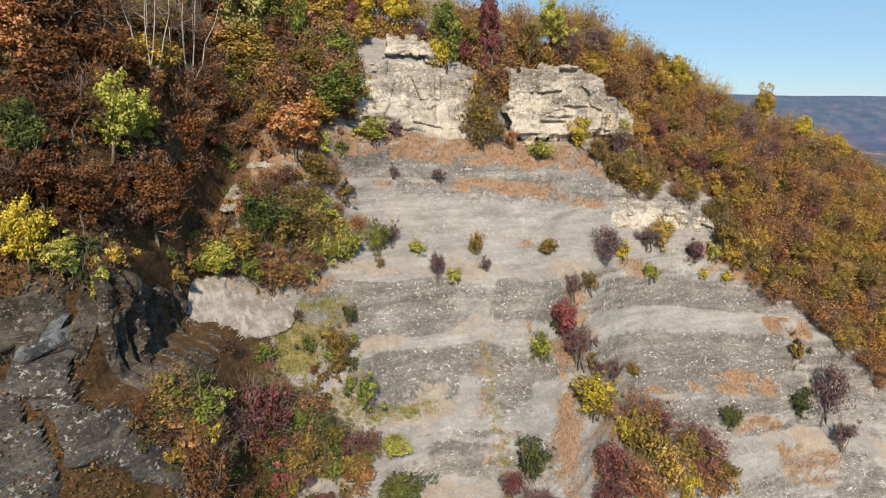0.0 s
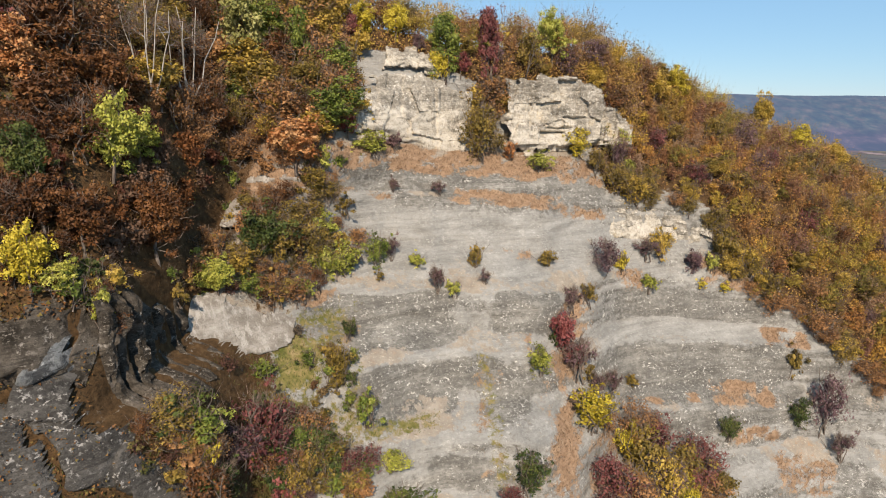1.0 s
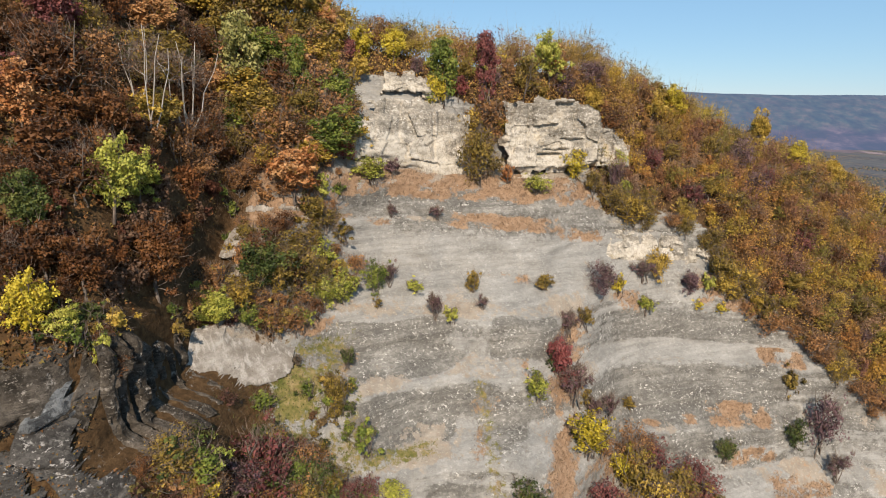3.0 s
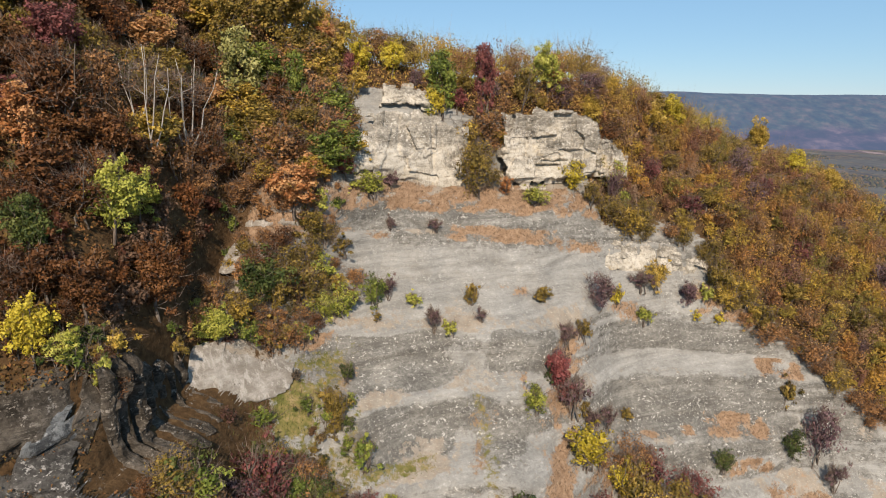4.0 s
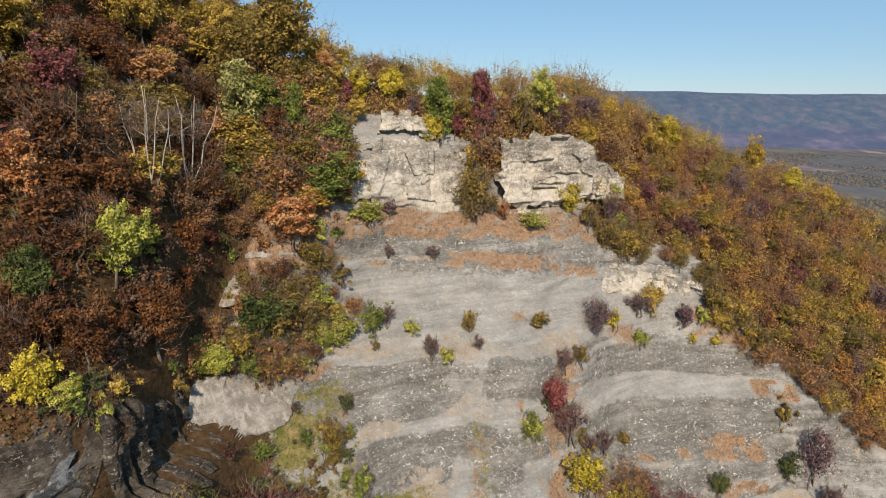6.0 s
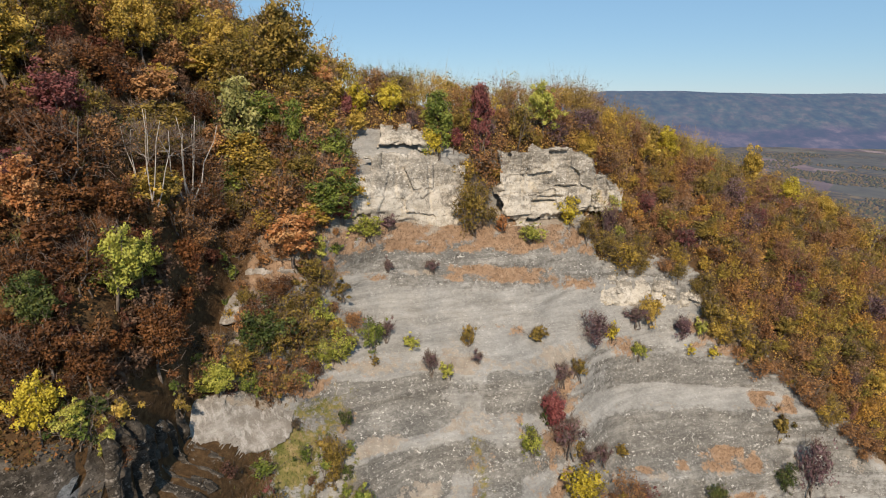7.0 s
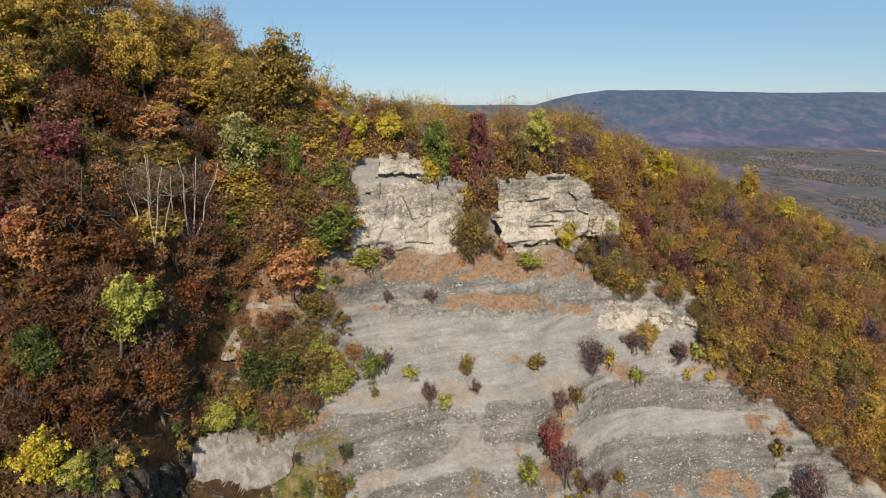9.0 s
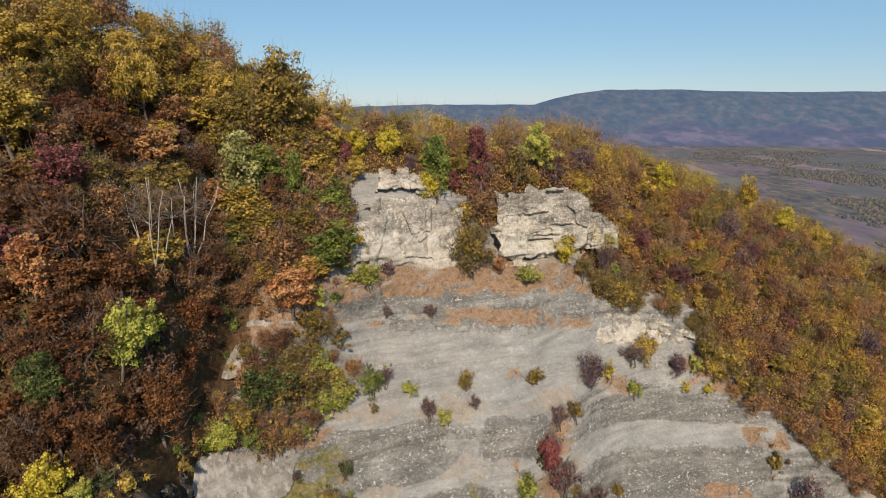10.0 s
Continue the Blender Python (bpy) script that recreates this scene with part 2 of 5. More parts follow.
GROUND, nt, b = mat("hillside_rock_scree_and_grass")
clean = rock_colour(nt, (0.203, 0.2, 0.188), (0.248, 0.245, 0.231), (0.306, 0.302, 0.285), (0.46, 0.45, 0.423), 0.6, 0.75, 0.55)
worn = rock_colour(nt, (0.107, 0.103, 0.0939), (0.149, 0.144, 0.132), (0.233, 0.226, 0.206), (0.50, 0.487, 0.452), 0.6, 1.05, 1.0)
wash = ramp(nt, noise_tex(nt, 0.5, 7, (1, 1, 0.5), 0.65), ((0.35, (0.221, 0.191, 0.157)), (0.5, (0.27, 0.239, 0.198)), (0.65, (0.324, 0.291, 0.246))))
scree = mix(nt, ramp(nt, noise_tex(nt, 1.5, 9, (1, 1, 1), 0.75), ((0.50, 0.0), (0.68, 0.7))), wash, (0.31, 0.235, 0.172))
scree = mix(nt, ramp(nt, noise_tex(nt, 5.0, 4, (1, 1, 1), 0.7), ((0.54, 0.0), (0.66, 0.4))), scree, (0.20, 0.165, 0.125))
scree = mix(nt, ramp(nt, noise_tex(nt, 3.1, 5, (1, 1, 1), 0.7), ((0.58, 0.0), (0.64, 0.5))), scree, (0.52, 0.48, 0.41))
dry = ramp(nt, noise_tex(nt, 1.1, 8, (1, 1, 1), 0.75), ((0.3, (0.165, 0.105, 0.064)), (0.5, (0.275, 0.183, 0.118)), (0.72, (0.36, 0.268, 0.185))))
green = ramp(nt, noise_tex(nt, 0.9, 8, (1, 1, 1), 0.7), ((0.32, (0.07, 0.09, 0.02)), (0.5, (0.17, 0.15, 0.055)), (0.7, (0.30, 0.23, 0.12))))
# Leaf litter of the woods; the same dark brown paints the gully's shade.
litter_and_shade = ramp(nt, noise_tex(nt, 1.2, 8, (1, 1, 1), 0.75), ((0.3, (0.03, 0.019, 0.010)), (0.55, (0.085, 0.052, 0.026)), (0.75, (0.15, 0.10, 0.05))))
edge = math_node(nt, "MULTIPLY", math_node(nt, "SUBTRACT", noise_tex(nt, 1.1, 9, (1, 1, 1), 0.76), 0.5), 2.3)


def spread(fac, ragged=1.0):
    return ramp(nt, math_node(nt, "ADD", attribute(nt, fac), math_node(nt, "MULTIPLY", edge, ragged)), ((0.40, 0.0), (0.60, 1.0)))


rock = mix(nt, spread("weathered", 0.6), clean, worn)
col = mix(nt, spread("scree"), rock, scree)
col = mix(nt, spread("dry_grass"), col, dry)
col = mix(nt, spread("green_grass"), col, green)
col = mix(nt, spread("litter_and_shade"), col, litter_and_shade)
nt.links.new(col, b.inputs["Base Color"])
b.inputs["Roughness"].default_value = 0.95
bump(nt, b, noise_tex(nt, 1.6, 6, (0.7, 0.7, 1.8), 0.65), 0.8, 0.25)

# the valley far below, thick with air: blue haze put in as a glow
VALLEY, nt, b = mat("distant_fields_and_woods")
vor = node(nt, "ShaderNodeTexVoronoi", Scale=0.0042, Randomness=1.0)
nt.links.new(coords(nt, (1.0, 0.36, 1)), vor.inputs["Vector"])
field = ramp(nt, vor.outputs["Color"], ((0.22, (0.11, 0.078, 0.062)), (0.36, (0.07, 0.068, 0.035)), (0.50, (0.21, 0.155, 0.125)), (0.62, (0.10, 0.092, 0.045)), (0.78, (0.15, 0.105, 0.085))))
field.node.color_ramp.interpolation = "CONSTANT"
woods = ramp(nt, noise_tex(nt, 0.0034, 9, (1, 0.4, 1), 0.68), ((0.485, 0.0), (0.505, 1.0)))
col = mix(nt, woods, field, ramp(nt, noise_tex(nt, 0.035, 5, (1, 0.6, 1), 0.7), ((0.36, (0.016, 0.02, 0.007)), (0.5, (0.07, 0.06, 0.02)), (0.64, (0.14, 0.10, 0.035)))))
col = mix(nt, 1.0, col, ramp(nt, noise_tex(nt, 0.02, 6, (1, 0.3, 1), 0.7), ((0.35, 0.7), (0.65, 1.3))), "MULTIPLY")
nt.links.new(col, b.inputs["Base Color"])
b.inputs["Roughness"].default_value = 1.0
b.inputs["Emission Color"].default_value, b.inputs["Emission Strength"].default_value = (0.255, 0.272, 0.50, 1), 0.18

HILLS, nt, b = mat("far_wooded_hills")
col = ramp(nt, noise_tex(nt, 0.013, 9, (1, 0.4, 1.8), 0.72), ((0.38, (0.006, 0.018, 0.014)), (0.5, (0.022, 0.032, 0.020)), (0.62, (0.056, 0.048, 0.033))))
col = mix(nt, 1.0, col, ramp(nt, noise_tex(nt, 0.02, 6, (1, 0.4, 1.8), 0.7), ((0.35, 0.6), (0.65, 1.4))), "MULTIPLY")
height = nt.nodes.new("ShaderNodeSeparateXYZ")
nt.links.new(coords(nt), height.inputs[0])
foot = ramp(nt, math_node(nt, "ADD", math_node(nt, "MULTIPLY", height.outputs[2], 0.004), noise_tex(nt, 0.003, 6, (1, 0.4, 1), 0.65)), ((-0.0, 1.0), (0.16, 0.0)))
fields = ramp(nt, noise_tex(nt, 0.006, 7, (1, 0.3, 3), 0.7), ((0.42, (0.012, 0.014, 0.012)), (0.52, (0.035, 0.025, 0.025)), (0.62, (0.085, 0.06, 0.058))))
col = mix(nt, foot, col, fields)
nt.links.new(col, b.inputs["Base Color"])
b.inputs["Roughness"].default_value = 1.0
# Blue air haze put into the hills as an even glow.
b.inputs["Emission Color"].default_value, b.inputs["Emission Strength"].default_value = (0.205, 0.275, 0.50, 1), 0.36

def crag_material(name):
    """Cream sandstone, smooth where it broke lately, grey and speckled with lichen where it is old."""
    m, nt, b = mat(name)
    fresh = ramp(nt, noise_tex(nt, 0.5, 7, (1, 1, 1.4), 0.6), ((0.34, (0.36, 0.33, 0.275)), (0.5, (0.47, 0.435, 0.37)), (0.66, (0.56, 0.525, 0.46))))
    fresh = mix(nt, math_node(nt, "MULTIPLY", ramp(nt, noise_tex(nt, 0.3, 3, (1, 1, 0.6)), ((0.58, 0.0), (0.68, 1.0))), 0.45), fresh, (0.52, 0.39, 0.20))
    old = rock_colour(nt, (0.13, 0.12, 0.10), (0.27, 0.25, 0.215), (0.43, 0.40, 0.345), (0.66, 0.64, 0.59), 0.3)
    edge = math_node(nt, "MULTIPLY", math_node(nt, "SUBTRACT", noise_tex(nt, 0.8, 8, (1, 1, 1), 0.75), 0.5), 2.6)
    col = mix(nt, ramp(nt, math_node(nt, "ADD", attribute(nt, "weathered"), edge), ((0.36, 0.0), (0.64, 1.0))), fresh, old)
    cracks = ramp(nt, noise_tex(nt, 0.55, 6, (1, 1, 1.8), 0.6), ((0.487, 0.0), (0.497, 1.0), (0.503, 1.0), (0.513, 0.0)))
    col = mix(nt, math_node(nt, "MULTIPLY", cracks, 0.4), col, (0.10, 0.085, 0.065))
    joints = ramp(nt, noise_tex(nt, 0.7, 5, (1, 1, 0.16), 0.6), ((0.484, 0.0), (0.497, 1.0), (0.503, 1.0), (0.516, 0.0)))
    col = mix(nt, math_node(nt, "MULTIPLY", joints, 0.4), col, (0.10, 0.085, 0.065))
    nt.links.new(col, b.inputs["Base Color"])
    b.inputs["Roughness"].default_value = 0.9
    bump(nt, b, noise_tex(nt, 2.4, 9, (1, 1, 1.8), 0.7), 0.8, 0.25)
    return m


CREAM = crag_material("cream_sandstone")
PALE = rock_material("pale_washed_rock", (0.17, 0.152, 0.13), (0.24, 0.22, 0.193), (0.42, 0.40, 0.37), (0.48, 0.46, 0.43), 1.7, None, 0.8, 0.25, 0.1)
SLATE = rock_material("dark_grey_slab_rock", (0.032, 0.030, 0.028), (0.062, 0.059, 0.055), (0.115, 0.109, 0.101), (0.36, 0.345, 0.325), 0.3, (0.14, 0.134, 0.124), 0.7)
WET = rock_material("wet_blue_grey_rock", (0.03, 0.032, 0.034), (0.07, 0.074, 0.078), (0.17, 0.18, 0.185), (0.42, 0.43, 0.43), 1.8, None, 0.45)
BLUFF = rock_material("brown_grey_bluff_rock", (0.022, 0.019, 0.015), (0.058, 0.050, 0.041), (0.12, 0.105, 0.088), (0.27, 0.245, 0.215), 0.6)


def leaf_material(name, a, b_, c):
    """Leaves: three tones from leaf to leaf and from tree to tree, with some light coming through."""
    m, nt, bs = mat(name)
    g = nt.nodes.new("ShaderNodeNewGeometry")
    o = nt.nodes.new("ShaderNodeObjectInfo")
    f = math_node(nt, "ADD", math_node(nt, "MULTIPLY", g.outputs["Random Per Island"], 0.26), math_node(nt, "MULTIPLY", o.outputs["Random"], 0.24))
    f = math_node(nt, "ADD", f, math_node(nt, "MULTIPLY", attribute(nt, "clump"), 0.5))
    col = ramp(nt, f, ((0.14, tuple(0.62 * v for v in a)), (0.5, b_), (0.84, tuple(1.08 * v for v in c))))
    nt.links.new(col, bs.inputs["Base Color"])
    bs.inputs["Roughness"].default_value = 0.6
    bs.inputs["Specular IOR Level"].default_value = 0.25
    t = nt.nodes.new("ShaderNodeBsdfTranslucent")
    nt.links.new(col, t.inputs[0])
    ms = nt.nodes.new("ShaderNodeMixShader")
    ms.inputs[0].default_value = 0.15
    nt.links.new(bs.outputs[0], ms.inputs[1])
    nt.links.new(t.outputs[0], ms.inputs[2])
    nt.links.new(ms.outputs[0], nt.nodes["Material Output"].inputs[0])
    return m


LEAF = {
    "green": leaf_material("green_leaves", (0.05, 0.08, 0.015), (0.13, 0.17, 0.03), (0.24, 0.26, 0.05)),
    "dark_green": leaf_material("dark_green_leaves", (0.025, 0.04, 0.012), (0.06, 0.085, 0.02), (0.13, 0.14, 0.035)),
    "lime": leaf_material("yellow_green_leaves", (0.17, 0.20, 0.03), (0.33, 0.34, 0.055), (0.46, 0.44, 0.10)),
    "pale": leaf_material("pale_yellow_green_leaves", (0.17, 0.18, 0.05), (0.29, 0.28, 0.09), (0.40, 0.375, 0.15)),
    "yellow": leaf_material("yellow_leaves", (0.27, 0.21, 0.02), (0.47, 0.375, 0.032), (0.60, 0.49, 0.07)),
    "ochre": leaf_material("ochre_leaves", (0.20, 0.135, 0.022), (0.39, 0.265, 0.042), (0.52, 0.37, 0.085)),
    "olive": leaf_material("olive_leaves", (0.0963, 0.075, 0.015), (0.203, 0.145, 0.03), (0.321, 0.22, 0.05)),
    "tan": leaf_material("tan_brown_leaves", (0.15, 0.075, 0.03), (0.278, 0.14, 0.055), (0.407, 0.22, 0.09)),
    "rust": leaf_material("rust_brown_leaves", (0.05, 0.021, 0.008), (0.11, 0.045, 0.015), (0.19, 0.085, 0.029)),
    "orange": leaf_material("orange_leaves", (0.21, 0.075, 0.024), (0.37, 0.15, 0.05), (0.48, 0.27, 0.12)),
    "red": leaf_material("red_leaves", (0.11, 0.028, 0.028), (0.21, 0.055, 0.055), (0.30, 0.11, 0.095)),
    "maroon": leaf_material("maroon_leaves", (0.07, 0.022, 0.024), (0.155, 0.05, 0.048), (0.24, 0.09, 0.08)),
    "plum": leaf_material("plum_grey_leaves", (0.06, 0.035, 0.04), (0.13, 0.075, 0.085), (0.22, 0.14, 0.14)),
}


def undergrowth_material(name, tones):
    """Leaves whose tone drifts from patch to patch."""
    m, nt, bs = mat(name)
    g = nt.nodes.new("ShaderNodeNewGeometry")
    f = math_node(nt, "ADD", math_node(nt, "MULTIPLY", g.outputs["Random Per Island"], 0.35), math_node(nt, "MULTIPLY", noise_tex(nt, 0.25, 4, (1, 1, 1), 0.7), 0.75))
    col = ramp(nt, f, [(0.22 + 0.6 * k / (len(tones) - 1), c) for k, c in enumerate(tones)])
    nt.links.new(col, bs.inputs["Base Color"])
    bs.inputs["Roughness"].default_value = 0.7
    bs.inputs["Specular IOR Level"].default_value = 0.2
    return m


def wood_material(name, tones):
    """Leaves of many trees: a tone for each tree, a shade for each leaf."""
    m, nt, bs = mat(name)
    g = nt.nodes.new("ShaderNodeNewGeometry")
    col = ramp(nt, attribute(nt, "tone"), [(k / len(tones), c) for k, c in enumerate(tones)])
    col.node.color_ramp.interpolation = "CONSTANT"
    col = mix(nt, 1.0, col, ramp(nt, math_node(nt, "ADD", math_node(nt, "MULTIPLY", g.outputs["Random Per Island"], 0.45), math_node(nt, "MULTIPLY", attribute(nt, "clump"), 0.55)), ((0.1, 0.5), (0.9, 1.4))), "MULTIPLY")
    nt.links.new(col, bs.inputs["Base Color"])
    bs.inputs["Roughness"].default_value = 0.65
    bs.inputs["Specular IOR Level"].default_value = 0.2
    t = nt.nodes.new("ShaderNodeBsdfTranslucent")
    nt.links.new(col, t.inputs[0])
    ms = nt.nodes.new("ShaderNodeMixShader")
    ms.inputs[0].default_value = 0.15
    nt.links.new(bs.outputs[0], ms.inputs[1])
    nt.links.new(t.outputs[0], ms.inputs[2])
    nt.links.new(ms.outputs[0], nt.nodes["Material Output"].inputs[0])
    return m


WOOD_WARM = wood_material("ochre_olive_brown_leaves", ((0.182, 0.155, 0.035), (0.268, 0.2, 0.038), (0.342, 0.24, 0.042), (0.428, 0.275, 0.045), (0.3, 0.19, 0.045), (0.428, 0.245, 0.05), (0.353, 0.2, 0.058), (0.289, 0.155, 0.055), (0.353, 0.165, 0.052), (0.225, 0.11, 0.055), (0.182, 0.088, 0.066), (0.257, 0.165, 0.105)))
WOOD_RIDGE = wood_material("yellow_and_olive_leaves", ((0.20, 0.18, 0.035), (0.30, 0.25, 0.042), (0.40, 0.31, 0.05), (0.46, 0.33, 0.05), (0.34, 0.25, 0.05), (0.42, 0.26, 0.06), (0.27, 0.18, 0.06), (0.24, 0.11, 0.06), (0.30, 0.21, 0.11)))
WOOD_RUST = wood_material("rust_brown_and_olive_leaves", ((0.09, 0.085, 0.024), (0.14, 0.10, 0.03), (0.15, 0.075, 0.03), (0.12, 0.052, 0.018), (0.095, 0.039, 0.015), (0.15, 0.06, 0.02), (0.11, 0.038, 0.02), (0.08, 0.031, 0.018), (0.14, 0.085, 0.055)))
WOOD_HIGH = wood_material("olive_and_ochre_leaves", ((0.22, 0.17, 0.03), (0.29, 0.215, 0.035), (0.36, 0.25, 0.04), (0.31, 0.21, 0.04), (0.38, 0.25, 0.045), (0.30, 0.18, 0.05), (0.20, 0.10, 0.04), (0.22, 0.15, 0.08)))


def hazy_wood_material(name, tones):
    """Far trees seen through much air, put in as a faint blue glow."""
    m, nt, bs = mat(name)
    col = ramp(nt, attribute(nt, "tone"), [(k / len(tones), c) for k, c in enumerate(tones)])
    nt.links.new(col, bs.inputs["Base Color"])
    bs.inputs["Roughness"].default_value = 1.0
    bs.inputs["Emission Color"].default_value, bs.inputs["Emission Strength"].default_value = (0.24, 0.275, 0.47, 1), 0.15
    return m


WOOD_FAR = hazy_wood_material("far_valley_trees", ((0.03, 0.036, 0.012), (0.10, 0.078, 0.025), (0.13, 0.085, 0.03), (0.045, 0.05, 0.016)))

WOOD_DUSK = wood_material("dusky_scrub_leaves", ((0.10, 0.085, 0.028), (0.13, 0.07, 0.035), (0.07, 0.075, 0.022), (0.15, 0.10, 0.045), (0.10, 0.05, 0.038), (0.16, 0.13, 0.045), (0.11, 0.085, 0.06)))
UNDER_WARM = undergrowth_material("ochre_and_olive_undergrowth", ((0.15, 0.125, 0.03), (0.27, 0.20, 0.045), (0.37, 0.235, 0.055), (0.31, 0.17, 0.055), (0.18, 0.09, 0.05), (0.38, 0.29, 0.065)))
UNDER_DARK = undergrowth_material("rust_and_green_undergrowth", ((0.05, 0.06, 0.018), (0.10, 0.055, 0.02), (0.19, 0.085, 0.03), (0.14, 0.11, 0.03), (0.10, 0.035, 0.025)))


def bark_material(name, a, b_):
    m, nt, bs = mat(name)
    nt.links.new(ramp(nt, noise_tex(nt, 3.0, 6, (1, 1, 0.4)), ((0.35, a), (0.65, b_))), bs.inputs["Base Color"])
    bs.inputs["Roughness"].default_value = 0.9
    return m


BARK = bark_material("grey_brown_bark", (0.07, 0.055, 0.045), (0.20, 0.17, 0.145))
WHITE_BARK = bark_material("whitish_birch_bark", (0.26, 0.24, 0.21), (0.48, 0.45, 0.41))
TWIG = bark_material("fine_grey_twigs", (0.10, 0.075, 0.06), (0.22, 0.17, 0.14))
GREEN_GRASS = leaf_material("green_grass_blades", (0.08, 0.11, 0.025), (0.17, 0.18, 0.05), (0.32, 0.27, 0.11))
GRASS = leaf_material("dry_grass_blades", (0.19, 0.122, 0.078), (0.275, 0.19, 0.126), (0.36, 0.275, 0.20))
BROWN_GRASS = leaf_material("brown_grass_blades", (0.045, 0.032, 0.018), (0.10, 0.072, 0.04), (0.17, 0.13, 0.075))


# ---------------------------------------------------------------- building helpers
def mesh_from(name, verts, faces, materials, smooth=False):
    me = bpy.data.meshes.new(name)
    me.from_pydata([tuple(v) for v in verts], [], [tuple(f) for f in faces])
    for m in materials:
        me.materials.append(m)
    if smooth:
        me.polygons.foreach_set("use_smooth", [True] * len(me.polygons))
    return me


def grid_mesh(name, x, y, z, materials, smooth=True):
    """A sheet from three arrays of rows and columns."""
    nr, nc = x.shape
    me = bpy.data.meshes.new(name)
    co = np.stack([x, y, z], -1).reshape(-1, 3)
    i = (np.arange(nr - 1)[:, None] * nc + np.arange(nc - 1)[None]).ravel()
    quads = np.stack([i, i + 1, i + nc + 1, i + nc], 1)
    me.vertices.add(len(co))
    me.vertices.foreach_set("co", co.ravel())
    me.loops.add(quads.size)
    me.loops.foreach_set("vertex_index", quads.ravel().astype(np.int32))
    me.polygons.add(len(quads))
    me.polygons.foreach_set("loop_start", (np.arange(len(quads)) * 4).astype(np.int32))
    for m in materials:
        me.materials.append(m)
    me.update(calc_edges=True)
    me.polygons.foreach_set("use_smooth", np.full(len(quads), smooth))
    return me


def paint(me, name, values):
    a = me.attributes.new(name, "FLOAT", "POINT")
    a.data.foreach_set("value", np.ascontiguousarray(values, np.float32).ravel())


def array_mesh(name, verts, faces, material):
    me = bpy.data.meshes.new(name)
    n, k = faces.shape
    me.vertices.add(len(verts))
    me.vertices.foreach_set("co", np.ascontiguousarray(verts, np.float32).ravel())
    me.loops.add(n * k)
    me.loops.foreach_set("vertex_index", faces.astype(np.int32).ravel())
    me.polygons.add(n)
    me.polygons.foreach_set("loop_start", (np.arange(n) * k).astype(np.int32))
    me.materials.append(material)
    me.update(calc_edges=True)
    return me


def child(name, me, parent, label=""):
    ob = new(name, me)
    ob.parent = parent
    return tagged(ob, label)


def blades(rng, starts, ways, lengths, width):
    """Fine twigs: thin pointed slivers."""
    side = np.cross(ways, rng.normal(size=ways.shape))
    side /= np.linalg.norm(side, axis=1, keepdims=True)
    tri = np.stack([starts - side * width / 2, starts + side * width / 2, starts + ways * lengths[:, None]], 1)
    return tri.reshape(-1, 3), np.arange(len(starts) * 3).reshape(-1, 3)


# ---------------------------------------------------------------- ground
def forest_line(x):
    """Height above which the right side is wooded."""
    line = np.interp(x, [22, 26, 28, 46, 49, 53, 60, 70, 82, 100], [40, 26, 17, 16, 9, 4, -1, -10, -22, -40])
    return line + 1.6 * fbm(np.asarray(x, float) / 3.5, 0.7, 105, 3)


def wooded(x, z):
    right = sstep(-1.2, 1.2, z - forest_line(x) + 1.5 * fbm(x / 5, z / 5, 101, 3)) * (x > 20)
    left = sstep(-2, 2, -26 - 0.25 * np.clip(20 - z, -10, 12) - x + 2 * fbm(x / 5, z / 5, 103, 3)) * sstep(13, 17, z)
    top = sstep(-0.6, 0.6, z - np.interp(x, [-22, -14, -8, 0, 8, 24, 30], [41, 40, 39.5, 37.5, 34, 35.5, 30])) * (x > -24) * (x < 32) + sstep(41, 43, z)
    return np.clip(np.maximum(np.maximum(right, left), top), 0, 1)


cols = np.concatenate([-75 - np.geomspace(4, 6000, 26)[::-1], np.arange(-75, -33, 0.8), np.arange(-33, 74, 0.34), np.arange(74, 136, 1.0),
                       136 + np.geomspace(4, 6000, 26)])
rows_low = np.concatenate([[-9.0, -5.0, -3.2, -2.0, -1.2, -0.6]])
rows_mid = np.linspace(0, 1, 215)
rows_top = np.concatenate([np.linspace(0.4, 12, 30), np.linspace(13, 100, 28)])
X = np.broadcast_to(cols[None], (len(rows_low) + len(rows_mid) + len(rows_top), len(cols))).copy()
C = crest(cols)
low = np.minimum(-34, C - 40)
S = np.concatenate([low[None] + rows_low[:, None] * 36, low[None] + (C - low)[None] * rows_mid[:, None], C[None] + rows_top[:, None]])
X, Y, Z = hill(X, S)
Z = np.maximum(Z, -205 + 6 * fbm(X / 160, Y / 160, 7, 3))
far = np.geomspace(30, 9000, 26)
near = np.geomspace(30, 4000, 12)[::-1]
X = np.concatenate([np.repeat(X[:1], 12, 0), X, np.repeat(X[-1:], 26, 0)])
Y = np.concatenate([Y[:1] - near[:, None], Y, Y[-1:] + far[:, None]])
Z = np.concatenate([np.repeat(Z[:1], 12, 0), Z, np.full((26, len(cols)), -205.0) + 4 * fbm(X[-26:] / 300, Y[-26:] / 300, 9, 2)])
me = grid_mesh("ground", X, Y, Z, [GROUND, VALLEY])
steep = steepness(X, Z)
grain = fbm(X / 3.2, Z / 1.6, 111, 4)
wood = wooded(X, Z)
beyond = (Y > rise(X, np.minimum(Z, crest(X)), False) + 6) * 1.0
fan = sstep(0.05, 0.45, fbm((X + 0.75 * Z) / 6, (Z - 0.4 * X) / 16, 113, 4))


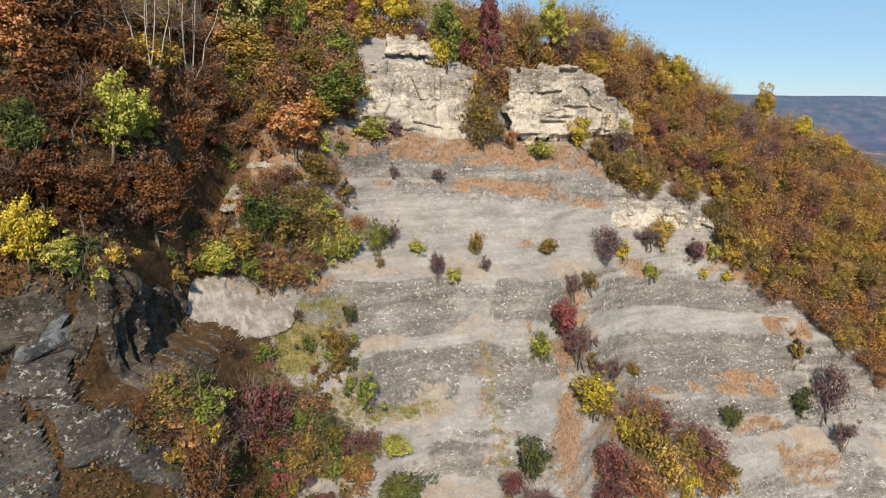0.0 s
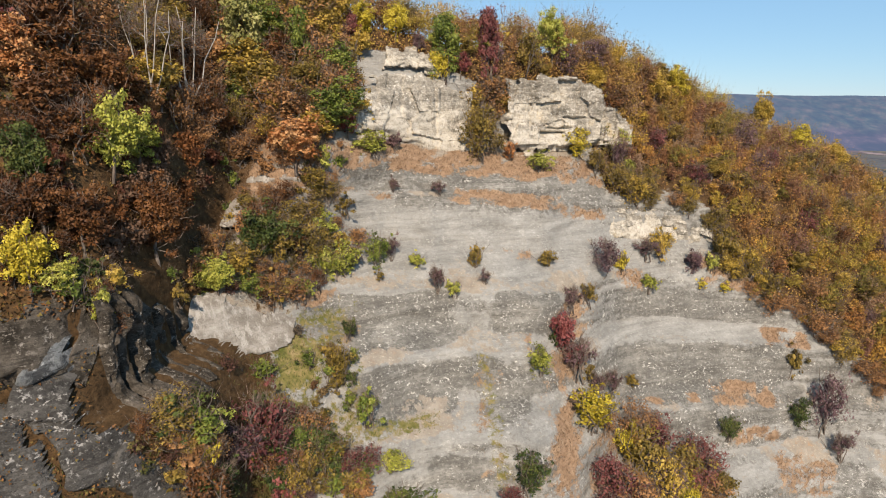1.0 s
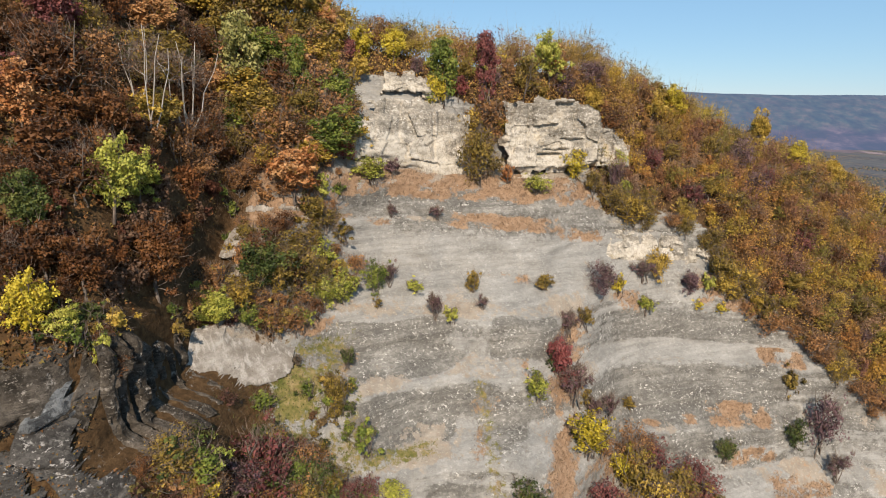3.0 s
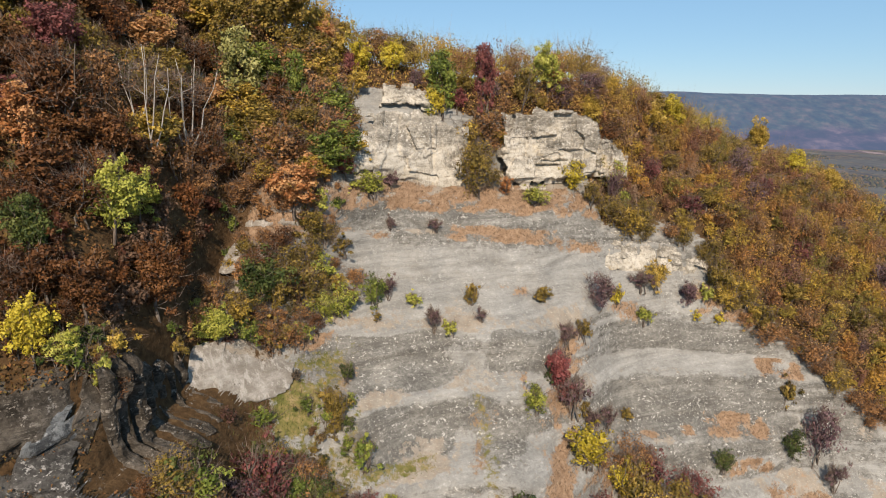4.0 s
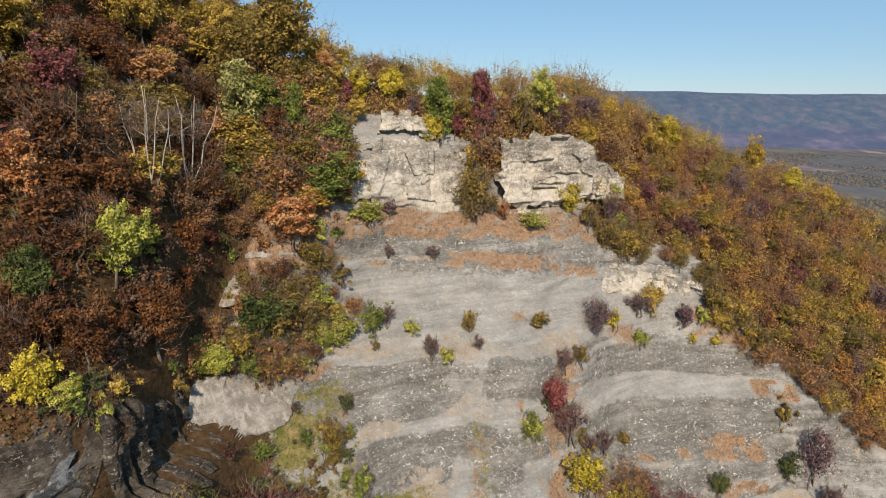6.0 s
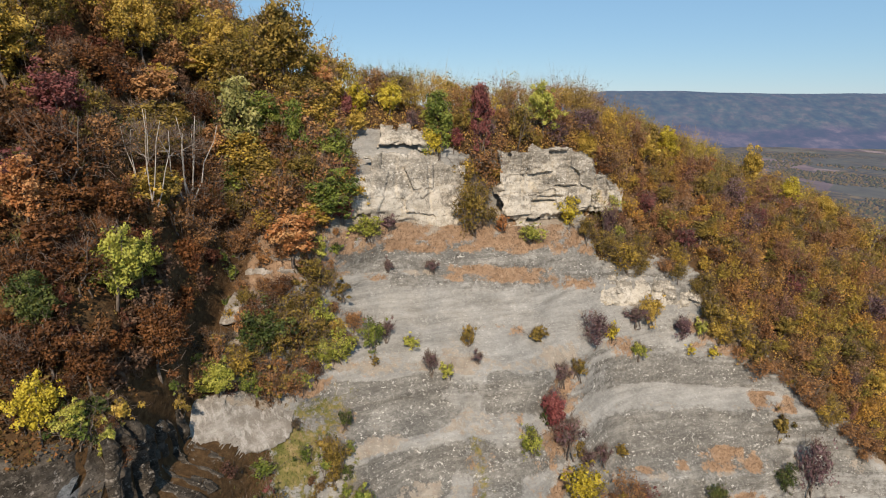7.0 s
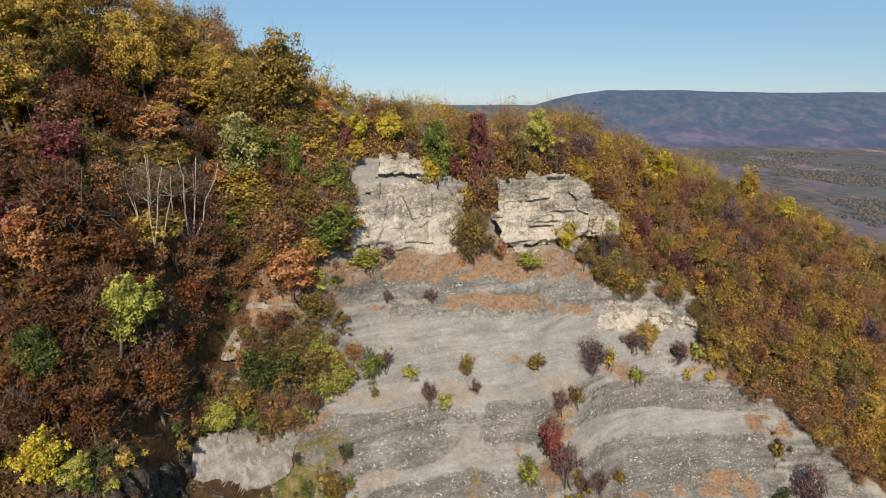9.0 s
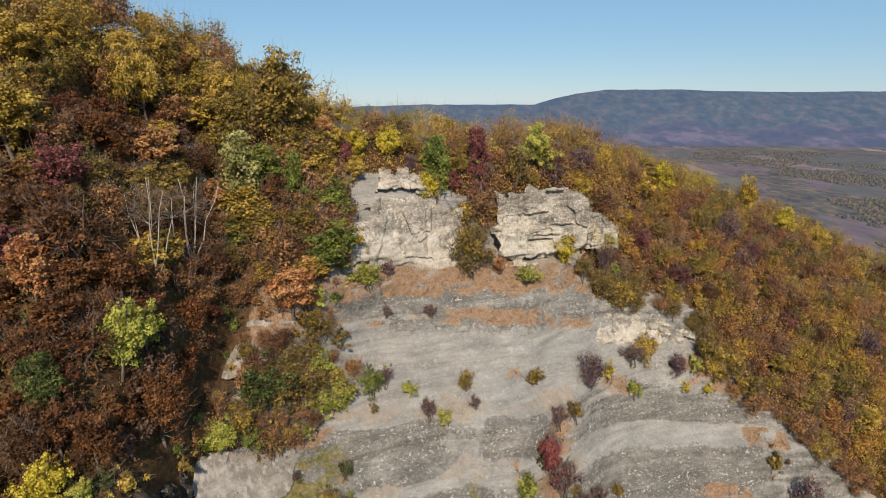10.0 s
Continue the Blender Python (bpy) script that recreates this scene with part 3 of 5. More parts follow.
def panel(x0, x1, low, high, soft=0.4):
    """A patch with soft ragged edges, between two places across and two heights in the dipping beds."""
    u = np.abs(X - (x0 + x1) / 2) / (0.55 * (x1 - x0))
    v = np.abs(Z + 0.11 * X - (low + high) / 2) / (0.58 * (high - low))
    r = (u**6 + v**6) ** (1 / 6) + 0.26 * fbm(X / 3.4, Z / 1.2, 115, 5) + 0.2 * fbm(X / 9, Z / 5, 117, 2)
    return 1 - sstep(1 - soft, 1 + soft, r)


right = halves(X, Z)
banding = fbm(X / 16, (Z + 0.11 * X) / 0.7, 119, 3)
worn_side = np.maximum(right, sstep(-2, 6, X) * sstep(8.5, 5, Z))
weathered, dry = 0.06 + 0.17 * steep + 0.30 * worn_side + 0.30 * banding * (0.5 + steep), np.zeros_like(X)
for *where, much in ((-13.9, 29.3, 18.6, 22.8, 0.62), (-7.5, 28.3, 16.2, 18.5, 0.7), (-14.0, -10.5, 11.6, 15.3, 0.5), (-13.6, 1.3, 1.5, 6.4, 0.95), (-16.6, -13.0, 2.4, 6.5, 0.6), (7.8, 17.5, 3.0, 7.2, 0.85), (-9.4, 2.6, -5.2, -0.3, 0.85), (4.5, 11.4, -5.2, -0.6, 0.62), (-2.0, 5.3, -11.9, -8.6, 0.75), (26.9, 54.9, 0.2, 5.7, 0.68), (22.3, 56.5, -8.3, -1.0, 0.8), (28.3, 42.2, -12.4, -9.2, 0.8), (43.8, 55.2, -11.2, -9.3, 0.7), (64.8, 73.0, -9.1, -5.3, 0.66), (61.6, 69.3, -23.1, -16.2, 0.6), (40.4, 54.1, -20.4, -18.1, 0.5), (12.9, 18.3, -13.0, -8.4, 0.5)):
    weathered = np.maximum(weathered, much * panel(*where, 0.16))
for *where, much in ((-14.4, 29.4, 21.5, 24.9, 1), (-28.8, -13.9, 17.9, 24.8, 0.95), (2.6, 18.1, 17.8, 19.5, 0.9), (-10.5, -6.3, 17.4, 18.4, 0.6), (19.4, 27.2, 16.2, 17.9, 0.7), (43.6, 52.5, -8.4, -6.2, 1), (31.1, 34.7, -8.4, -7.8, 0.9), (37.3, 39.8, -8.4, -7.6, 0.6), (53.5, 60.4, -0.5, 1.4, 0.9), (43.6, 53.9, -13.5, -11.6, 0.8), (8.0, 13.2, 10.7, 11.7, 0.5), (-16.8, -13.1, 5.9, 7.2, 0.7), (-13.2, -4.8, 6.8, 8.2, 0.35), (16.4, 21.7, -7.1, -2.7, 0.55), (18.9, 25.5, -16.3, -9.3, 0.65), (4.5, 7.9, -12.2, -1.6, 0.45), (27.2, 33.6, 6.0, 9.4, 0.5), (43.2, 52.3, 6.7, 13.0, 0.7), (51.1, 61.5, -20.2, -13.9, 0.5), (11.1, 13.4, 0.5, 2.5, 0.6), (-18.3, -11.1, 0.8, 3.2, 0.5)):
    dry = np.maximum(dry, much * panel(*where))
dry = np.maximum(dry, 0.85 * np.exp(-((X - 18.8 - 0.25 * (Z - 2)) / 3.4) ** 2) * sstep(7, 3, Z) * sstep(-32, -24, Z))
strip = (0.46 * np.exp(-((X - 5.6 + 0.22 * (Z + 2)) / 1.7) ** 2) * sstep(1.5, -1, Z) * sstep(-24, -18, Z))
dry = np.clip(dry * (0.78 + 1.1 * fbm(X / 2.6, Z / 1.1, 121, 3)), 0, 1)
lip = panel(26, 55, 0.0, 1.7, 0.2)      # the pale washed foot of the upper bed
weathered = weathered * (1 - 0.55 * panel(-15, 27, 9.6, 16.4)) * (1 - 0.85 * lip)
scree = np.clip(0.75 - 0.25 * worn_side - 0.8 * panel(-15, 27, 9.6, 16.4) - steep * 0.8 + 0.5 * fan + 0.35 * grain - 0.7 * weathered - 0.7 * lip, 0, 1)
green = np.clip(sstep(-10, -16, X - 0.4 * Z + 2 * grain) * sstep(10, 5, Z + 2 * grain) * (0.6 + 0.6 * grain), 0, 1)
for *where, much in ((-21.6, -14.4, -1.2, 2.6, 0.9), (-9.1, -0.2, -6.0, -5.0, 0.6), (-13.6, -8.6, -6.1, -3.1, 0.5), (-12.5, -9.4, -3.2, 1.4, 0.4)):
    green = np.maximum(green, much * panel(*where))
green = np.maximum(green, strip)
paint(me, "weathered", np.maximum(weathered, sstep(-18, -21, X)))
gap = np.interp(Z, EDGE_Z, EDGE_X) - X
# Dark grass ground on the spur; the second term paints the gully's deep shade.
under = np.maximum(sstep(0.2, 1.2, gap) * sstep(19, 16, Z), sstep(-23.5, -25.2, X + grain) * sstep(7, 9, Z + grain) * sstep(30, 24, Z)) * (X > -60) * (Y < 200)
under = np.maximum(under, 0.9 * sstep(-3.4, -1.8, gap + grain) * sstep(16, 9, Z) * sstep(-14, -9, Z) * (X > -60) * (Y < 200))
paint(me, "scree", scree * (1 - under))
paint(me, "dry_grass", dry)
spur = sstep(-16.5, -20.5, X + 2.5 * grain) * sstep(16, 12, Z)
paint(me, "green_grass", np.maximum(green * (1 - 0.7 * under), 0.35 * spur * sstep(-24, -20.5, X)))
paint(me, "litter_and_shade", np.maximum(np.maximum(np.maximum(wood, beyond), 0.9 * under), 0.5 * spur * sstep(-24, -20.5, X)))
centre = 0.25 * (Y[:-1, :-1] + Y[1:, :-1] + Y[:-1, 1:] + Y[1:, 1:])
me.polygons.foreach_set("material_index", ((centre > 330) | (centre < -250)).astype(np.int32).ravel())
ground = tagged(new("ground", me), "steep hillside of grey rock beds, pale scree, dry grass", "ground", kind="structure")

# the long wooded hills across the valley
hx = np.linspace(-3500, 6500, 260)
hv = np.linspace(0, 1, 70)
HX, HV = np.meshgrid(hx, hv)
ridge = np.interp(hx, [-3500, -600, 480, 640, 900, 1120, 1500, 2300, 3000, 4500, 6500], [-60, -60, -30, 25, 88, 112, 108, 86, 92, 100, 80]) + 9 * fbm(hx / 260, 0.5, 141, 4)
HY = 3350 + 850 * HV + 90 * fbm(HX / 420, HV * 4, 143, 3) + 420 * fbm(HX / 800, 0.5, 145, 4) * (1 - HV)
HZ = -215 + (ridge[None] + 215) * sstep(0, 1, HV) ** 0.9 + 75 * fbm(HX / 420 + HV, HV * 1.8, 147, 3) * np.sin(np.pi * HV)
tagged(new("distant_hills", grid_mesh("distant_hills", HX, HY, HZ, [HILLS])), "long wooded hills across the valley, blue-grey from painted haze", "hills", kind="structure")
hx = np.linspace(-2500, 3500, 120)
HX, HV = np.meshgrid(hx, np.linspace(0, 1, 20))
top = 12 + 22 * vnoise(hx / 520, 0.5, 151) + 10 * fbm(hx / 160, 0.5, 153, 3)
HZ = -215 + (top[None] + 215) * sstep(0, 1, HV)
tagged(new("far_hills", grid_mesh("far_hills", HX, 4450 + 300 * HV, HZ, [HILLS])), "low far hills with blue haze in their colour", "hills", kind="structure")


# ---------------------------------------------------------------- outcrops
def joined(faces):
    """Part faces into the groups that hang together."""
    if not len(faces):
        return []
    used, where = np.unique(faces, return_inverse=True)
    where, mark = where.reshape(faces.shape), np.arange(len(used))
    while True:
        low = mark[where].min(1)
        after = mark.copy()
        np.minimum.at(after, where.ravel(), np.repeat(low, faces.shape[1]))
        after = after[after]
        if (after == mark).all():
            break
        mark = after
    group = mark[where[:, 0]]
    return [faces[group == g] for g in np.unique(group)]


def outcrop(label, material, xs, tops, lows, proud, block=3.2, deep=0.5, seed=1, step=0.17, edge=1.4, cuts=(), age=0.5, foot_in=0, ragged=0.65, name="rock_outcrop"):
    """Bare rock that stands proud of the hillside, parted into blocks by joints and bedding; each block is a part.
    cuts: clefts and undercuts (x, x, low, high, how deep). age: how far down the lichen comes."""
    x0, x1, lo, hi = xs[0], xs[-1], min(lows) - 2, max(tops) + 2
    X, Z = np.meshgrid(np.arange(x0 - 1.5, x1 + 1.5, step), np.arange(lo, hi, step))
    top, bot = np.interp(X, xs, tops), np.interp(X, xs, lows)
    u, w = X + 0.18 * fbm(X / 1.5, Z / 1.5, seed + 5, 3), Z + 0.18 * fbm(X / 1.5, Z / 1.5, seed + 6, 3)
    wide, tall, small = block, block * 0.9, block * 0.38
    val, gap, mx, my = cells(u / wide, w / tall, seed + 9, 0.5)
    val2, gap2, mx2, my2 = cells(u / small, w / (small * 1.25), seed + 19, 0.6)
    val3, gap3, mx3, my3 = cells(u / (block * 0.7), w / (block * 0.15), seed + 23, 0.9)

    def depth_in(a, c):
        t, l = np.interp(a, xs, tops), np.interp(a, xs, lows)
        return np.minimum(np.minimum(t - c, c - l), np.minimum(a - x0, x1 - a)) + 0.7 * fbm(a / 3, c / 3, seed, 3)

    whole = depth_in(X, Z)
    d = (1 - ragged) * whole + ragged * depth_in(X - mx2 * small, Z - my2 * small * 1.25)
    body = np.clip(d / edge, -1.5, 1)
    body = np.where(body > 0, sstep(-0.35, 1, body), body * 2.2) * (sstep(-0.5, foot_in, Z - bot) if foot_in else 1)
    relief = deep * ((val - 0.5) * 1.7 + 0.35 * (np.modf(val * 37)[0] - 0.5) * mx + 0.35 * (np.modf(val * 91)[0] - 0.5) * my)
    relief = relief + deep * (0.30 * (val2 - 0.5) + 0.5 * (np.modf(val2 * 53)[0] - 0.5) * mx2 + 0.3 * (np.modf(val2 * 71)[0] - 0.5) * my2 + 0.35 * (val3 - 0.5))
    relief = relief - deep * 0.35 * (1 - sstep(0.0, 0.03, gap)) * sstep(0.1, 0.4, vnoise(X / 3, Z / 3, seed + 45)) - deep * 0.2 * (1 - sstep(0.0, 0.05, gap2))
    relief = relief + 0.25 * deep * fbm(X / 5, Z / 5, seed + 31, 3) + 0.24 * deep * fbm(X / 0.7, Z / 0.3, seed + 33, 4)
    for a, b_, c, e, much in cuts:
        wx, wz = X + 0.3 * fbm(X, Z, seed + 51, 2), Z + 0.25 * fbm(X / 1.5, Z, seed + 53, 3)
        relief = relief - much * sstep(a - 0.2, a + 0.2, wx) * sstep(b_ + 0.2, b_ - 0.2, wx) * sstep(c - 0.15, c + 0.15, wz) * sstep(e + 0.15, e - 0.15, wz)
    Y = base(X, Z) - proud * body - relief * np.clip(d / 0.4, 0, 1) + 0.9 * (body < 0)
    old = np.clip((Z - bot) / (top - bot + 0.01) - age + 0.5 + 0.6 * fbm(X / 4, Z / 3, seed + 61, 3), 0, 1)
    foot = new(name)
    foot.location = (float(np.mean(xs)), float(base(np.mean(xs), min(lows))), min(lows))
    co = np.stack([X, Y, Z], -1).reshape(-1, 3) - np.array(foot.location)
    nc = X.shape[1]
    i = (np.arange(X.shape[0] - 1)[:, None] * nc + np.arange(nc - 1)[None]).ravel()
    quads = np.stack([i, i + 1, i + nc + 1, i + nc], 1)
    flat, depth = val.ravel(), d.ravel()
    span = np.ptp(Y.ravel()[quads], axis=1)
    for cell in np.unique(flat):
        mine = quads[(flat[i] == cell) & (depth[i] > -1.1) & (span < 2.0)]
        for piece in joined(mine):
            if len(piece) < 6:
                continue
            used, where = np.unique(piece, return_inverse=True)
            me = array_mesh("block", co[used], where.reshape(piece.shape), material)
            paint(me, "weathered", old.ravel()[used])
            child("block", me, foot)
    return tagged(foot, label, "rock outcrop")


def pillars(label, material, y0, y1, low, high, seed):
    """The side of the spur where it breaks off into the gully: upright ribs of rock, deep clefts between them; each rib is a part."""
    rng = np.random.default_rng(seed)
    root = new("rock_pillars")
    root.location = (float(np.interp(low, EDGE_Z, EDGE_X)), y0, low)
    at = y0
    while at < y1:
        wide = rng.uniform(1.1, 2.4)
        top, out = high - 0.22 * (at - y0) + rng.uniform(-1.2, 0.8), rng.uniform(0.5, 1.5)
        A, H = np.meshgrid(np.linspace(-1, 1, 15), np.linspace(0, 1, 40))
        z = low - 1 + (top - low + 1) * H
        belly = np.sqrt(np.clip(1 - np.abs(A) ** 2.6, 0, 1)) * (1 - 0.8 * sstep(0.86, 1.0, H))
        lumps = 0.45 * fbm(A * 1.4 + at, z / 1.6, seed, 4) + 0.3 * np.floor(2.5 * fbm(at + A * 0.4, z / 2.4, seed + 3, 2))
        y = at + wide / 2 + A * wide * (0.40 + 0.10 * fbm(0.5 + at, z / 2, seed + 5, 3)) + 0.3 * vnoise(z / 2, at, seed + 7)
        x = np.interp(z, EDGE_Z, EDGE_X) - 0.5 + (out + lumps) * belly
        me = grid_mesh("rib", x - root.location[0], y - root.location[1], z - root.location[2], [material], False)
        child("rib", me, root)
        at += wide + rng.uniform(0.0, 0.5)
    return tagged(root, label, "rock outcrop")


def tufts(label, seed, count, mask, tall, material):
    """Grass in tufts wherever the mask is strong."""
    rng = np.random.default_rng(seed)
    ok = np.flatnonzero((mask * (X > -40) * (X < 76) * (Y < 170) * (Z < 30)).ravel() > 0.45)
    pick = rng.choice(ok, count)
    x, z = X.ravel()[pick] + rng.uniform(-0.35, 0.35, count), Z.ravel()[pick] + rng.uniform(-0.3, 0.3, count)
    pos = np.stack([x, rise(x, z) + 0.03, z], 1)
    way = rng.normal(size=(count, 3)) * 0.4 + (0, -0.3, 1)
    way /= np.linalg.norm(way, axis=1, keepdims=True)
    v, f = blades(rng, pos, way, rng.uniform(0.3, 1.2, count) * tall, 0.07)
    return tagged(new("grass", array_mesh("grass", v, f, material)), label, "grass", kind="stuff")


# ---------------------------------------------------------------- plants
def tube(verts, faces, pts, radii, sides=5):
    start = len(verts)
    for k, (p, r) in enumerate(zip(pts, radii)):
        ahead = (Vector(pts[min(k + 1, len(pts) - 1)]) - Vector(pts[max(k - 1, 0)])).normalized()
        u = ahead.orthogonal().normalized()
        v = ahead.cross(u)
        for n in range(sides):
            a = 2 * math.pi * n / sides
            verts.append(Vector(p) + r * (math.cos(a) * u + math.sin(a) * v))
    for k in range(len(pts) - 1):
        for n in range(sides):
            a, b = start + k * sides + n, start + k * sides + (n + 1) % sides
            faces.append((a, b, b + sides, a + sides))
    faces.append(tuple(start + (len(pts) - 1) * sides + n for n in range(sides)))


def limb(rng, verts, faces, a, b, r0, r1, sides=5, bend=0.12, steps=4):
    a, b = np.array(a, float), np.array(b, float)
    pts = [a + (b - a) * k / steps + (rng.normal(size=3) * bend * np.linalg.norm(b - a) * (0.5 if 0 < k < steps else 0)) for k in range(steps + 1)]
    tube(verts, faces, pts, [r0 + (r1 - r0) * k / steps for k in range(steps + 1)], sides)
    return pts


def leaves(rng, centres, radii, count, size, squash=0.75):
    """Small folded leaves, gathered in clumps."""
    pick = rng.choice(len(centres), count, p=radii**2 / (radii**2).sum())
    off = rng.normal(size=(count, 3))
    off *= (rng.uniform(0.35, 1.0, (count, 1)) / (np.linalg.norm(off, axis=1, keepdims=True) + 1e-9))
    off[:, 2] *= squash
    pos = centres[pick] + off * radii[pick, None]
    n = off + rng.normal(size=(count, 3)) * 0.34 + (0, 0, 0.3)
    n /= np.linalg.norm(n, axis=1, keepdims=True)
    u = np.cross(n, rng.normal(size=(count, 3)))
    u /= np.linalg.norm(u, axis=1, keepdims=True)
    w = np.cross(n, u)
    s = size * rng.uniform(0.6, 1.35, (count, 1))
    tri = np.stack([pos - u * s * 0.55 - w * s * 0.15, pos + u * s * 0.55 - w * s * 0.25, pos + w * s * 0.6 + n * s * 0.12], 1)
    return tri.reshape(-1, 3), np.arange(count * 3).reshape(-1, 3), pick


def make_plant(name, seed, height, width, low, clumps, count, size, twigs=0, stems=1, bark=None, lumps=0.35, taper=0.0, limbs=9, wobble=0.05, tuft=(0.09, 0.22)):
    """A tree or bush of its own height and width: stem with limbs, a crown of clumped leaves, and twigs where it is half bare."""
    rng = np.random.default_rng(seed)
    root = new(name)
    mid, half = height * (1 + low) / 2, height * (1 - low) / 2
    way = rng.normal(size=(clumps, 3))
    way /= np.linalg.norm(way, axis=1, keepdims=True)
    reach = rng.uniform(0.30, 0.92, clumps) ** 0.6 * (1 - lumps * rng.uniform(0, 1, clumps))
    lobes = rng.normal(size=(5, 3))
    lobes /= np.linalg.norm(lobes, axis=1, keepdims=True)
    reach = reach * (0.58 + 0.56 * np.clip((way @ lobes.T).max(1), 0, 1) ** 3)
    centres = way * reach[:, None] * (width / 2, width / 2, half) + (0, 0, mid)
    centres[:, :2] *= (1 - taper * np.clip((centres[:, 2:] - mid) / half, -0.3, 1))
    radii = rng.uniform(*tuft, clumps) * width * (1 - 0.3 * reach)
    verts, faces = [], []
    hubs = []
    for k in range(stems):
        lean = rng.normal(size=2) * (0.05 if stems == 1 else 0.42 if bark else 0.22) * width
        top = (lean[0], lean[1], height * (0.70 if stems == 1 else rng.uniform(0.8, 1.05) if bark else rng.uniform(0.55, 0.85)))
        foot = (0, 0, -0.25) if stems == 1 else (*(rng.normal(size=2) * 0.05 * width), -0.25)
        r = 0.018 * height + 0.02 if stems == 1 else (0.006 if bark else 0.011) * height + 0.014
        hubs += limb(rng, verts, faces, foot, top, r, r * 0.25, 5, wobble, 5)[1:]
    for k in rng.choice(clumps, min(limbs, clumps), replace=False):
        hub = min(hubs, key=lambda p: np.linalg.norm(p - centres[k]) + 2 * max(0, p[2] - centres[k][2]))
        limb(rng, verts, faces, hub, centres[k], (0.0025 if bark else 0.007) * height + 0.006, 0.008, 3, 0.10, 2)
    child("trunk", mesh_from("trunk", verts, faces, [bark or BARK], True), root)
    if count:
        v, f, pick = leaves(rng, centres, radii, count, size)
        me = array_mesh("crown", v, f, LEAF["olive"])
        paint(me, "clump", np.repeat(rng.uniform(0, 1, clumps)[pick], 3))
        child("crown", me, root)
    if twigs:
        pick = rng.integers(0, clumps, twigs)
        start = centres[pick] + rng.normal(size=(twigs, 3)) * radii[pick, None] * 0.4
        ways = way[pick] * 0.6 + rng.normal(size=(twigs, 3)) * 0.45 + (0, 0, 0.55)
        ways /= np.linalg.norm(ways, axis=1, keepdims=True)
        tagged(child("twig_spray", array_mesh("twig_spray", *blades(rng, start, ways, rng.uniform(0.10, 0.26, twigs) * width, 0.012 + 0.004 * width), TWIG), root), kind="stuff")
    root["size"] = (width, height)
    return root


KINDS = {
    "big": [make_plant("tall_tree", 11 + k, 11, 8.0, -0.04, 150, 6800, 0.25, 260, 1, None, 0.55, 0.3, 16, 0.05, (0.06, 0.15)) for k in range(3)],
    "fine": [make_plant("leafy_tree", 71 + k, 7.5, 6.0, -0.04, 110, 5200, 0.215, 200, 1, None, 0.55, 0.25, 12, 0.05, (0.06, 0.16)) for k in range(3)],
    "tree": [make_plant("tree", 21 + k, 6.5, 5.0, -0.04, 74, 2700, 0.235, 150, 1, None, 0.55, 0.25, 10, 0.05, (0.07, 0.17)) for k in range(4)],
    "fuzzy": [make_plant("half_bare_tree", 31 + k, 6.0, 5.2, -0.05, 66, 1500, 0.205, 480, 3, None, 0.4, 0.15, 10) for k in range(4)],
    "bush": [make_plant("bush", 41 + k, 2.6, 3.0, -0.12, 40, 1000, 0.175, 240, 7, None, 0.8, -0.1, 14, 0.08, (0.05, 0.15)) for k in range(4)],
    "shrub": [make_plant("bush", 81 + k, 5.0, 5.6, -0.12, 80, 2200, 0.205, 260, 7, None, 0.75, 0.0, 16, 0.08, (0.05, 0.14)) for k in range(3)],
    "bare": [make_plant("bare_shrub", 51 + k, 3.0, 2.4, -0.05, 34, 480, 0.15, 900, 7, None, 0.7, -0.1, 16, 0.08, (0.06, 0.16)) for k in range(3)],
    "birch": [make_plant("birch_tree", 61 + k, 11, 5.0, 0.45, 44, 160, 0.16, 700, 6, WHITE_BARK, 0.3, -0.3, 20, 0.03) for k in range(2)],
}
WORD = {"lime": "yellow-green", "pale": "pale yellow-green", "dark_green": "dark green", "plum": "plum-grey", "tan": "tan-brown", "rust": "rust-brown"}
NOUN = {"big": "tall broadleaf tree", "fine": "dense leafy tree", "tree": "broadleaf tree", "fuzzy": "half-bare scrub tree", "bush": "leafy bush", "bare": "nearly bare shrub", "birch": "bare white-stemmed birch tree"}
GROUP = {"big": "trees", "fine": "trees", "tree": "trees", "fuzzy": "scrub trees", "bush": "bushes", "bare": "bare shrubs", "birch": "birch trees"}
turns = random.Random(5)
taken = []


def plant(kind, colour, x, s, high, wide, where="on the rocky slope"):
    """A plant rooted in the hillside at x and height s (past the crest: on its far side)."""
    proto = turns.choice(KINDS["shrub" if kind == "bush" and wide > 4 else "big" if kind == "tree" and high > 9 else kind])
    w0, h0 = proto["size"]
    if kind in ("bush", "bare"):
        high, wide = 1.15 * high, 1.32 * wide
    px, py, pz = (float(v[0]) for v in hill(np.array([x]), np.array([s])))
    m = Matrix.LocRotScale((px, py, pz - 0.1), Euler((turns.uniform(-0.08, 0.08), turns.uniform(-0.08, 0.08), turns.uniform(0, 6.28))), (wide / w0, wide / w0, high / h0))
    taken.append(np.array((px, py, pz)))
    ob = copy_thing(proto, m)
    for part in ob.children:
        if part.name.startswith("crown"):
            part.material_slots[0].link = "OBJECT"
            part.material_slots[0].material = LEAF[colour]
    tagged(ob, f"{WORD.get(colour, colour)} {NOUN[kind]} {where}", "bush" if kind in ("bush", "bare") else "tree", GROUP[kind])
    return ob


